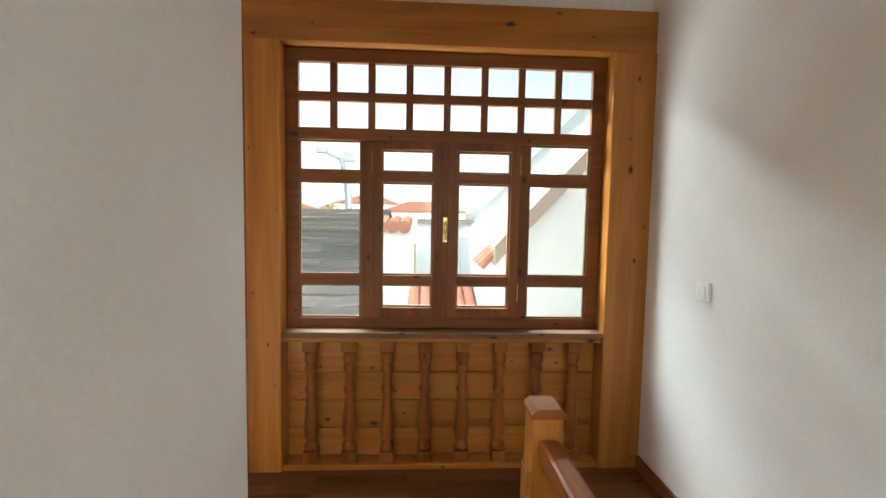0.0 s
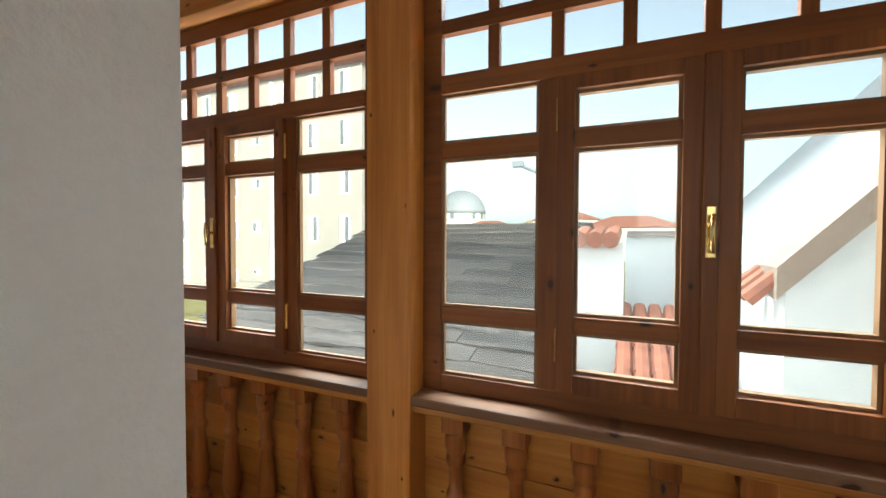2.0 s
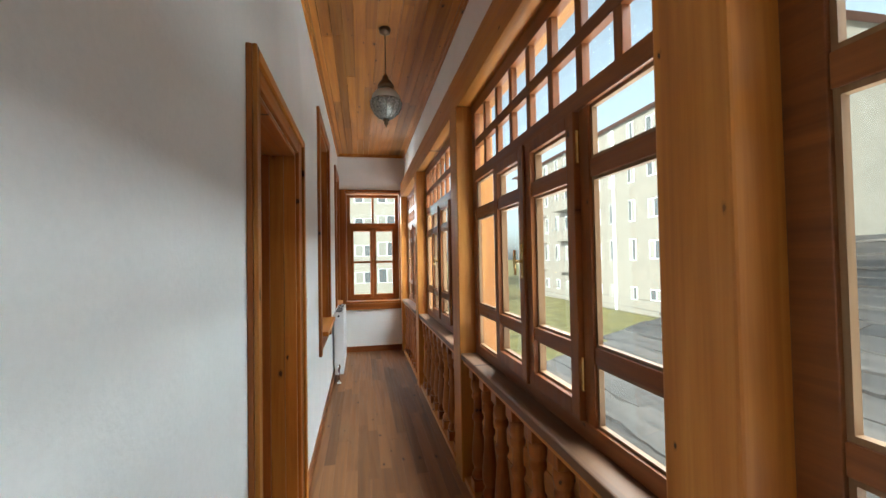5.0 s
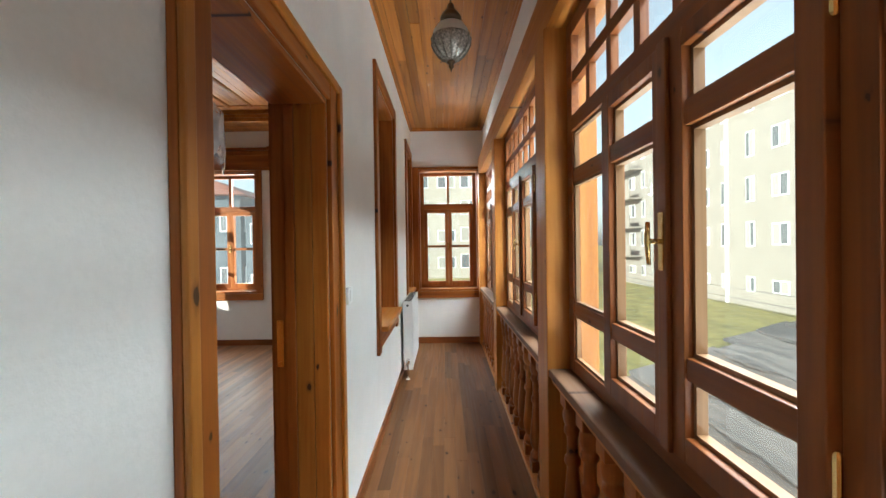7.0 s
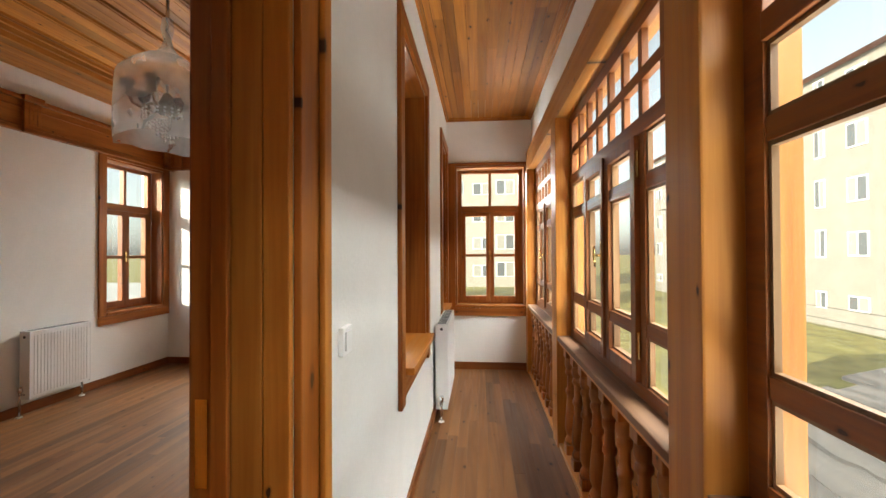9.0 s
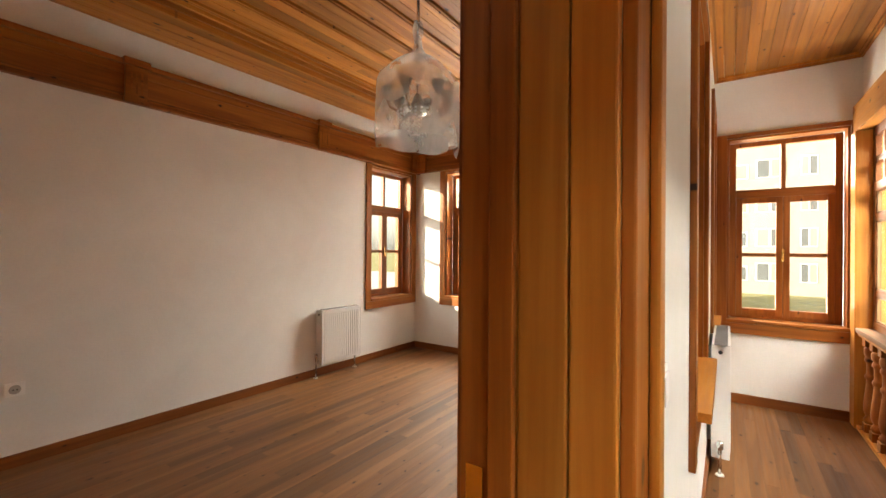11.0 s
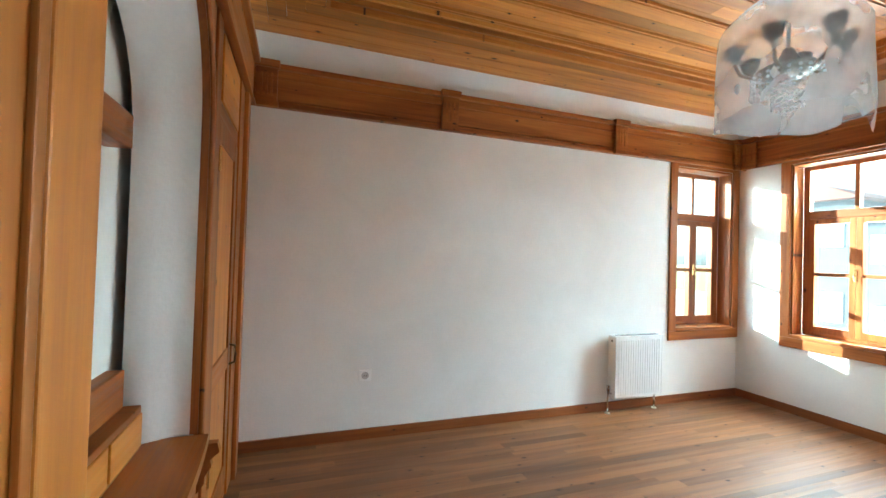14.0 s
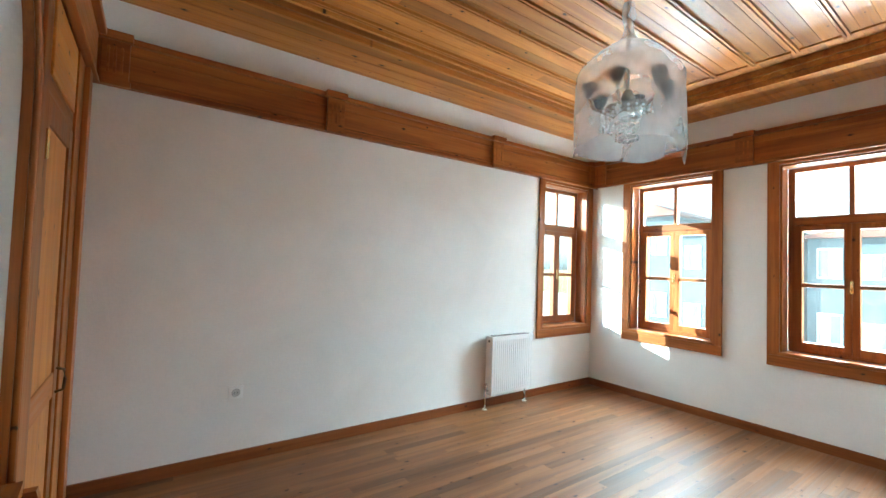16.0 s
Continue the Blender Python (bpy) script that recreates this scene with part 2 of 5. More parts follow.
def finish(bm, name, material, smooth=False):
    bmesh.ops.recalc_face_normals(bm, faces=bm.faces)
    me = bpy.data.meshes.new(name)
    bm.to_mesh(me)
    bm.free()
    me.materials.append(material)
    if smooth:
        for p in me.polygons:
            p.use_smooth = True
    return me


def part(name, bm, material, parent, label="", smooth=False):
    ob = new(name, finish(bm, name, material, smooth))
    ob.parent = parent
    return tagged(ob, label)


def thing(name, label, category, loc=(0, 0, 0), group="", kind=""):
    ob = new(name)
    ob.empty_display_size = 0.1
    ob.location = loc
    return tagged(ob, label, category, group, kind)


def solid(name, bm, material, label, category, kind="structure", smooth=False):
    return tagged(new(name, finish(bm, name, material, smooth)), label, category, kind=kind)


def lathe(bm, profile, seg=16, cx=0, cy=0):
    """Profile rows of (radius, z) turned about an upright axis."""
    rings = []
    for r, z in profile:
        rings.append([bm.verts.new((cx + r * math.cos(a), cy + r * math.sin(a), z)) for a in [2 * math.pi * i / seg for i in range(seg)]])
    for a, b in zip(rings, rings[1:]):
        for i in range(seg):
            bm.faces.new((a[i], a[(i + 1) % seg], b[(i + 1) % seg], b[i]))
    bm.faces.new(rings[0][::-1])
    bm.faces.new(rings[-1])
    return bm


def tube(bm, pts, r, seg=8):
    pts = [Vector(p) for p in pts]
    rings = []
    for i, p in enumerate(pts):
        d = (pts[min(i + 1, len(pts) - 1)] - pts[max(i - 1, 0)]).normalized()
        u = d.orthogonal().normalized() if abs(d.z) > 0.99 else d.cross(Vector((0, 0, 1))).normalized()
        w = d.cross(u)
        rr = r[i] if isinstance(r, (list, tuple)) else r
        rings.append([bm.verts.new(p + rr * (math.cos(a) * u + math.sin(a) * w)) for a in [2 * math.pi * k / seg for k in range(seg)]])
    for a, b in zip(rings, rings[1:]):
        for i in range(seg):
            bm.faces.new((a[i], a[(i + 1) % seg], b[(i + 1) % seg], b[i]))
    bm.faces.new(rings[0][::-1])
    bm.faces.new(rings[-1])
    return bm


def prism(bm, outline, axis, a, b):
    """An outline of (u, v) pushed from a to b along an axis: x takes (y, z), y takes (x, z), z takes (x, y)."""
    def at(u, v, w):
        return {"x": (w, u, v), "y": (u, w, v), "z": (u, v, w)}[axis]
    va = [bm.verts.new(at(u, v, a)) for u, v in outline]
    vb = [bm.verts.new(at(u, v, b)) for u, v in outline]
    bm.faces.new(va)
    bm.faces.new(vb[::-1])
    n = len(outline)
    for i in range(n):
        bm.faces.new((va[i], vb[i], vb[(i + 1) % n], va[(i + 1) % n]))
    return bm


def wall_with_holes(axis, u0, u1, z0, z1, w0, w1, holes):
    """A wall along x or y from u0 to u1, between w0 and w1 in thickness, with rectangular holes (u0, u1, z0, z1)."""
    bm = bmesh.new()
    us = sorted({u0, u1, *[h[0] for h in holes], *[h[1] for h in holes]})
    for a, b in zip(us, us[1:]):
        mid = (a + b) / 2
        cuts = sorted([(h[2], h[3]) for h in holes if h[0] < mid < h[1]])
        z = z0
        for c0, c1 in cuts + [(z1, z1)]:
            if c0 - z > 1e-4:
                if axis == "x":
                    box(bm, a, w0, z, b, w1, c0)
                else:
                    box(bm, w0, a, z, w1, b, c0)
            z = c1
    bmesh.ops.remove_doubles(bm, verts=bm.verts, dist=1e-4)
    inner = [f for f in bm.faces if len([g for g in bm.faces if g is not f and (g.calc_center_median() - f.calc_center_median()).length < 1e-4]) > 0] if len(bm.faces) < 400 else []
    bmesh.ops.delete(bm, geom=inner, context="FACES_ONLY")
    return bm


# ---- plan ----
XW, XE, YR, YRN, YC = -7.20, -2.00, -2.58, 0.97, 1.20      # room: west, east, south, north faces; corridor's south face
XL, XR = -0.76, 1.165                                       # lobby: west and east faces
YP, YG, ZC = 2.20, 2.325, 3.17                               # posts' face, glass, ceiling
YB = -2.60                                                  # lobby's south end
POSTS = [(0.915, XR), (-1.165, -0.977), (-3.255, -3.05), (-5.31, -5.11), (XW, -7.04)]
DOOR = (-2.83, -1.92, 2.07)

# ---- structure ----
solid("floor_base", boxm(XW - 0.3, YR - 0.3, -0.25, XR + 0.25, YG + 0.12, -0.018), floor_wood, "wooden sub-floor of the storey", "floor")
W1, W2, WE = (-2.02, -1.10), (-0.53, 0.40), (1.31, 2.19)
WZ = (0.80, 2.58)
SWX = (-7.10, -6.25)
solid("wall_west", wall_with_holes("y", YR - 0.3, YG + 0.12, -0.25, 3.5, XW - 0.30, XW, [(*W1, *WZ), (*W2, *WZ), (*WE, *WZ)]), white_plaster, "white plastered outer wall with window openings", "wall")
solid("wall_south", wall_with_holes("x", XW, XE + 0.9, -0.25, 3.5, YR - 0.30, YR, [(*SWX, *WZ)]), white_plaster, "white plastered wall of the room", "wall")
IW1, IW2 = (-5.12, -4.12), (-7.08, -6.42)
solid("wall_corridor", wall_with_holes("x", XW, XL, -0.02, ZC + 0.1, YRN, YC, [(*DOOR[:2], -0.02, DOOR[2]), (*IW1, 0.84, 2.68), (*IW2, 0.84, 2.70)]), white_plaster, "white plastered wall between corridor and room", "wall")
solid("wall_lobby_west", boxm(XL - 0.22, YB, -0.02, XL, YRN, ZC + 0.1), white_plaster, "white plastered wall of the stair lobby", "wall")
solid("wall_lobby_east", boxm(XR, YB - 0.2, -0.25, XR + 0.25, YG + 0.12, 3.5), white_plaster, "white plastered wall with a light switch", "wall")
solid("wall_lobby_south", wall_with_holes("x", XL - 0.22, XR, -0.25, 3.5, YB - 0.25, YB, [(-0.15, 1.0, 0.6, 2.6)]), white_plaster, "white plastered wall behind the stairs", "wall")
solid("wall_north_upper", boxm(XW, YP + 0.065, 2.71, XR, YG + 0.12, 3.5), white_plaster, "white plastered strip above the header beam", "wall")
solid("wall_north_lower", boxm(XW, YP + 0.142, -0.25, XR, YG + 0.12, 0.798), ext_white, "rendered parapet wall behind the balustrades", "wall")
solid("roof_slab", boxm(XW - 0.31, YR - 0.31, 3.5, XR + 0.4, YG + 0.13, 3.62), ext_grey, "flat roof deck over the storey", "roof")


def plank_ceiling(name, x0, x1, y0, y1, z, axis, width, label):
    bm = bmesh.new()
    a0, a1 = (y0, y1) if axis == "x" else (x0, x1)
    n = max(1, round((a1 - a0) / width))
    w = (a1 - a0) / n
    for i in range(n):
        p, q = a0 + i * w + 0.0015, a0 + (i + 1) * w - 0.0015
        s, e = (x0, x1) if axis == "x" else (y0, y1)
        cut = s
        while cut < e - 0.05:
            stop = min(e, cut + random.uniform(0.9, 2.4))
            if axis == "x":
                box(bm, cut + 0.001, p, z - random.uniform(0.0, 0.002), stop, q, z + 0.02)
            else:
                box(bm, p, cut + 0.001, z - random.uniform(0.0, 0.002), q, stop, z + 0.02)
            cut = stop
    return bm


def crown(bm, x0, x1, y0, y1, z, d=0.05):
    """A stepped moulding round a rectangle, under z."""
    for k, (o, h) in enumerate(((d, 0.018), (d * 0.55, 0.04))):
        za, zb = z - h, z - (0.0 if k == 0 else 0.018)
        box(bm, x0, y0, za, x1, y0 + o, zb)
        box(bm, x0, y1 - o, za, x1, y1, zb)
        box(bm, x0, y0 + o, za, x0 + o, y1 - o, zb)
        box(bm, x1 - o, y0 + o, za, x1, y1 - o, zb)


cb = plank_ceiling("c", XW, XR, YC, YP + 0.065, ZC, "x", 0.085, "")
crown(cb, XW, XL, YC, YP + 0.065, ZC, 0.035)
solid("ceiling_corridor", cb, ceil_wood["x"], "honey pine tongue-and-groove ceiling", "ceiling")
solid("ceiling_lobby", plank_ceiling("c", XL, XR, YB, YC, ZC, "x", 0.085, ""), ceil_wood["x"], "honey pine tongue-and-groove lobby ceiling", "ceiling")

# room ceiling: border planks, raised field with battens
BD, STEP = 0.50, 0.13
fx0, fx1, fy0, fy1 = XW + BD, XE - BD, YR + BD, YRN - BD
rc = bmesh.new()
bw = BD / 4
for k in range(4):
    o, i = k * bw, (k + 1) * bw - 0.003
    z = ZC + 0.001 * k
    box(rc, XW + o, YR + o, z, XE - o, YR + i, z + 0.02)
    box(rc, XW + o, YRN - i, z, XE - o, YRN - o, z + 0.02)
    box(rc, XW + o, YR + i, z, XW + i, YRN - i, z + 0.02)
    box(rc, XE - i, YR + i, z, XE - o, YRN - i, z + 0.02)
for o, z0, z1 in ((0.0, ZC - 0.012, ZC + 0.035), (0.022, ZC + 0.035, ZC + 0.075), (0.05, ZC + 0.075, ZC + STEP)):
    t = 0.03
    box(rc, fx0 + o, fy0 + o, z0, fx1 - o, fy0 + o + t, z1)
    box(rc, fx0 + o, fy1 - o - t, z0, fx1 - o, fy1 - o, z1)
    box(rc, fx0 + o, fy0 + o + t, z0, fx0 + o + t, fy1 - o - t, z1)
    box(rc, fx1 - o - t, fy0 + o + t, z0, fx1 - o, fy1 - o - t, z1)
solid("ceiling_room_border", rc, ceil_wood["x"], "pine ceiling border with stepped mouldings", "ceiling")
rf = plank_ceiling("c", fx0, fx1, fy0, fy1, ZC + STEP, "x", 0.105, "")
nb = 8
for i in range(nb + 1):
    y = fy0 + 0.10 + (fy1 - fy0 - 0.2) * i / nb
    box(rf, fx0 + 0.22, y - 0.02, ZC + STEP - 0.024, fx1 - 0.22, y - 0.006, ZC + STEP + 0.001)
    box(rf, fx0 + 0.22, y + 0.006, ZC + STEP - 0.024, fx1 - 0.22, y + 0.02, ZC + STEP + 0.001)
for x in (fx0 + 0.22, fx1 - 0.25):
    box(rf, x, fy0 + 0.08, ZC + STEP - 0.014, x + 0.03, fy1 - 0.08, ZC + STEP + 0.001)
solid("ceiling_room_field", rf, ceil_wood["x"], "raised pine ceiling field with paired battens", "ceiling")
solid("ceiling_void", boxm(XW, YR, 3.40, XR, YG, 3.46), ceil_wood["x"], "plain boards above the ceilings", "ceiling")

# header beam, posts
hb = bmesh.new()
box(hb, XW, YP, 2.475, XR, YG + 0.12, 2.71, 0.006)
solid("header_beam", hb, PALE["x"], "long pine beam over the window bays", "beam")
for a, b in POSTS:
    solid("timber_post", boxm(a, YP - 0.012, 0.0, b, YG + 0.115, 2.474, 0.007), PALE["z"], "square pine post between window bays", "post")

# room frieze with blocks
def frieze(name, axis, u0, u1, face, sign, blocks):
    th = thing(name, "moulded pine frieze board with pilaster blocks", "frieze", kind="structure")
    def piece(nm, a, b, o0, o1, z0, z1, bev=0.004):
        p, q = face + sign * o0, face + sign * o1
        bm = boxm(a, p, z0, b, q, z1, bev) if axis == "x" else boxm(p, a, z0, q, b, z1, bev)
        return part(nm, bm, pine[axis], th)
    piece("board", u0, u1, 0.0, 0.035, 2.625, 2.875)
    piece("bottom_moulding", u0, u1, 0.0, 0.055, 2.59, 2.625, 0.008)
    piece("top_moulding", u0, u1, 0.0, 0.075, 2.875, 2.90, 0.006)
    piece("cap_moulding", u0, u1, 0.0, 0.055, 2.90, 2.92, 0.006)
    piece("bead_line", u0, u1, 0.0355, 0.046, 2.805, 2.822, 0.003)
    piece("fillet", u0, u1, 0.0355, 0.042, 2.640, 2.652, 0.003)
    for c in blocks:
        piece("block", c - 0.075, c + 0.075, 0.0465, 0.078, 2.621, 2.87, 0.006)
        for k in (-0.035, 0.0, 0.035):
            piece("flute", c + k - 0.007, c + k + 0.007, 0.0785, 0.083, 2.66, 2.83, 0.003)
        piece("block_cap", c - 0.09, c + 0.09, 0.036, 0.10, 2.871, 2.926, 0.008)
        piece("block_foot", c - 0.085, c + 0.085, 0.056, 0.09, 2.58, 2.62, 0.006)
    return th


frieze("frieze_south", "x", XW, XE, YR, 1, [XE - 0.12, -3.58, -5.42, XW + 0.08])
frieze("frieze_west", "y", YR + 0.076, YRN, XW, 1, [YR + 0.165, -0.80, 0.62])
frieze("frieze_north", "x", XW + 0.076, XE, YRN, -1, [-3.6, -5.4])

# skirting boards
def skirting(name, axis, u0, u1, face, sign, h=0.085):
    bm = boxm(u0, face, 0.0, u1, face + sign * 0.018, h, 0.004) if axis == "x" else boxm(face, u0, 0.0, face + sign * 0.018, u1, h, 0.004)
    solid(name, bm, SASH[axis], "dark pine skirting board along the wall", "baseboard")


skirting("baseboard_south", "x", XW, XE, YR, 1)
skirting("baseboard_west", "y", YR + 0.018, YRN, XW, 1)
skirting("baseboard_end", "y", YC, YP, XW, 1, 0.09)
skirting("baseboard_corridor_a", "x", XW + 0.018, DOOR[0] - 0.16, YC, 1)
skirting("baseboard_corridor_b", "x", DOOR[1] + 0.12, XL, YC, 1)
skirting("baseboard_lobby_west", "y", YB, YC, XL, 1)
skirting("baseboard_lobby_east", "y", YB, YP - 0.012, XR, -1)
skirting("baseboard_room_north", "x", XW + 0.018, DOOR[0] - 0.16, YRN, -1)


# ---- window bays over the balustrade ----
def flat(bm, x0, z0, x1, z1, y0, y1, bev=0.0):
    return box(bm, x0, y0, z0, x1, y1, z1, bev)


def ring(x0, z0, x1, z1, xs, zs, y0, y1):
    """A frame between two rectangles as four butted members."""
    bm = bmesh.new()
    flat(bm, x0, z0, xs[0], z1, y0, y1, 0.003)
    flat(bm, xs[1], z0, x1, z1, y0, y1, 0.003)
    flat(bm, xs[0], z0, xs[1], zs[0], y0, y1, 0.003)
    flat(bm, xs[0], zs[1], xs[1], z1, y0, y1, 0.003)
    return bm


def pane(th, x0, z0, x1, z1, y):
    ob = part("pane", boxm(x0 - 0.004, y - 0.002, z0 - 0.004, x1 + 0.004, y + 0.002, z1 + 0.004), glass, th)
    ob.visible_shadow = False
    return ob


def bead(th, x0, z0, x1, z1, y0, y1, w=0.011):
    """Pale glazing beads round a pane, on the room side."""
    bm = bmesh.new()
    box(bm, x0, y0, z0, x0 + w, y1, z1)
    box(bm, x1 - w, y0, z0, x1, y1, z1)
    box(bm, x0 + w, y0, z0, x1 - w, y1, z0 + w)
    box(bm, x0 + w, y0, z1 - w, x1 - w, y1, z1)
    part("glazing_bead", bm, BEAD, th)


def espagnolette(th, x, y, z, s=1.0):
    """A brass window catch: plate, boss and T-shaped turn handle."""
    bm = boxm(x - 0.013, y - 0.004, z - 0.075, x + 0.013, y, z + 0.075, 0.003)
    h = part("catch", bm, brass, th, "brass catch plate")
    k = bmesh.new()
    tube(k, [(x, y, z), (x, y - 0.035, z)], 0.007)
    tube(k, [(x, y - 0.035, z + 0.05), (x, y - 0.037, z), (x, y - 0.033, z - 0.06)], [0.006, 0.008, 0.0055])
    part("handle", k, brass, h, "", True)


def butt_hinge(th, x, y, z):
    bm = lathe(bmesh.new(), [(0.003, z - 0.06), (0.007, z - 0.055), (0.007, z + 0.055), (0.003, z + 0.06)], 8, x, y - 0.006)
    part("hinge", bm, brass, th)


def bay(name, xa, xb):
    """Fixed lights and a pair of casements under two rows of eight small panes."""
    th = thing(name, "varnished pine window bay with many small panes", "window", kind="structure")
    w = xb - xa
    y0, y1 = YG - 0.03, YG + 0.006
    z0, z1 = 0.838, 2.474
    k = w / 1.894
    cols = [(xa + a * k, xa + b * k) for a, b in ((0.075, 0.44), (0.560, 0.868), (1.012, 1.332), (1.445, 1.815))]
    lat = [(xa + (0.075 + 0.2222 * i) * k, xa + (0.075 + 0.2222 * i + 0.180) * k) for i in range(8)]
    fr = bmesh.new()
    flat(fr, xa, z0, cols[0][0], z1, y0, y1, 0.003)
    flat(fr, cols[3][1], z0, xb, z1, y0, y1, 0.003)
    flat(fr, cols[0][0], z0, cols[3][1], 0.90, y0, y1, 0.003)
    flat(fr, cols[0][0], 2.40, cols[3][1], z1, y0, y1, 0.003)
    part("window_frame", fr, SASH["x"], th)
    part("transom", boxm(cols[0][0], y0 - 0.006, 1.955, cols[3][1], y1, 2.025, 0.004), SASH["x"], th)
    part("lattice_rail", boxm(cols[0][0], y0 + 0.004, 2.18, cols[3][1], y1, 2.233, 0.003), SASH["x"], th)
    for (a0, b0), (a1, b1) in zip(lat, lat[1:]):
        for zz in ((2.025, 2.18), (2.233, 2.40)):
            part("glazing_bar", boxm(b0, y0 + 0.006, zz[0], a1, y1, zz[1], 0.003), SASH["z"], th)
    for a, b in lat:
        for zz in ((2.025, 2.18), (2.233, 2.40)):
            pane(th, a, zz[0], b, zz[1], YG)
    # mullions
    for a, b in ((cols[0][1], cols[1][0] - 0.055), (cols[2][1] + 0.055, cols[3][0])):
        part("mullion", boxm(a, y0, 0.90, b, y1, 1.955, 0.003), SASH["z"], th)
    for (a, b) in (cols[0], cols[3]):
        for zz in ((1.105, 1.16), (1.715, 1.775)):
            part("fixed_rail", boxm(a, y0 + 0.004, zz[0], b, y1, zz[1], 0.003), SASH["x"], th)
        for zz in ((0.90, 1.105), (1.16, 1.715), (1.775, 1.955)):
            pane(th, a, zz[0], b, zz[1], YG)
            bead(th, a, zz[0], b, zz[1], YG - 0.020, YG - 0.0025)
    mid = (cols[1][1] + cols[2][0]) / 2
    for (a, b), (oa, ob_) in ((cols[1], (cols[1][0] - 0.054, mid - 0.002)), (cols[2], (mid + 0.002, cols[2][1] + 0.054))):
        s = part("sash", ring(oa, 0.905, ob_, 1.952, (a, b), (0.967, 1.905), y0 - 0.022, y1 - 0.001), SASH["z"], th, "opening casement sash")
        for zz in ((1.105, 1.16), (1.715, 1.775)):
            part("sash_rail", boxm(a, y0 - 0.016, zz[0], b, y1 - 0.001, zz[1], 0.003), SASH["x"], s)
        for zz in ((0.967, 1.105), (1.16, 1.715), (1.775, 1.905)):
            pane(s, a, zz[0], b, zz[1], YG)
            bead(s, a, zz[0], b, zz[1], YG - 0.030, YG - 0.0025)
    part("cover_strip", boxm(mid - 0.022, y0 - 0.036, 0.905, mid + 0.022, y0 - 0.0225, 1.952, 0.004), SASH["z"], th)
    espagnolette(th, mid, y0 - 0.0365, 1.44)
    for x in (cols[1][0] - 0.055, cols[2][1] + 0.055):
        for z in (1.06, 1.83):
            butt_hinge(th, x, y0 - 0.002, z)
    return th


BAL = [(0.034, 0.066), (0.043, 0.085), (0.043, 0.098), (0.034, 0.112), (0.033, 0.118), (0.026, 0.125), (0.033, 0.14), (0.041, 0.165),
       (0.043, 0.20), (0.040, 0.25), (0.034, 0.31), (0.027, 0.38), (0.025, 0.41), (0.035, 0.425), (0.036, 0.44), (0.034, 0.452),
       (0.026, 0.46), (0.0245, 0.50), (0.025, 0.545), (0.036, 0.56), (0.037, 0.575), (0.034, 0.588), (0.028, 0.595), (0.036, 0.605),
       (0.041, 0.63), (0.040, 0.655), (0.033, 0.676)]


def balustrade(name, xa, xb):
    th = thing(name, "turned pine balustrade under the window with a moulded sill", "balustrade", group="window balustrades")
    part("sill", boxm(xa, YP - 0.008, 0.80, xb, YG + 0.04, 0.837, 0.008), SILL, th, "dusty moulded window sill")
    part("sill_moulding", boxm(xa, YP + 0.006, 0.772, xb, YP + 0.05, 0.7995, 0.008), PALE["x"], th)
    part("bottom_rail", boxm(xa, YP + 0.002, 0.0, xb, YP + 0.115, 0.035, 0.006), PALE["x"], th)
    zs = [0.036, 0.21, 0.385, 0.56, 0.771]
    for a, b in zip(zs, zs[1:]):
        part("back_board", boxm(xa, YP + 0.115, a, xb, YP + 0.14, b - 0.004, 0.003), PALE["x"], th)
    n = 8
    me = None
    for i in range(n):
        x = xa + (xb - xa) * (0.082 + 0.1195 * i)
        if me is None:
            bm = lathe(bmesh.new(), BAL, 14)
            box(bm, -0.042, -0.042, 0.0, 0.042, 0.042, 0.0655, 0.004)
            box(bm, -0.042, -0.042, 0.6765, 0.042, 0.042, 0.735, 0.004)
            me = finish(bm, "baluster", pine["z"])
            for p in me.polygons:
                p.use_smooth = len(p.vertices) == 4 and abs(p.normal.z) < 0.95 and p.area < 0.003
        ob = new("baluster", me)
        ob.location = (x, YP + 0.058, 0.036)
        ob.parent = th
    return th


gaps = [(POSTS[i + 1][1], POSTS[i][0]) for i in range(4)]
for i, (a, b) in enumerate(gaps):
    bay("window_%d" % (i + 1), a, b)
    balustrade("balustrade", a, b)


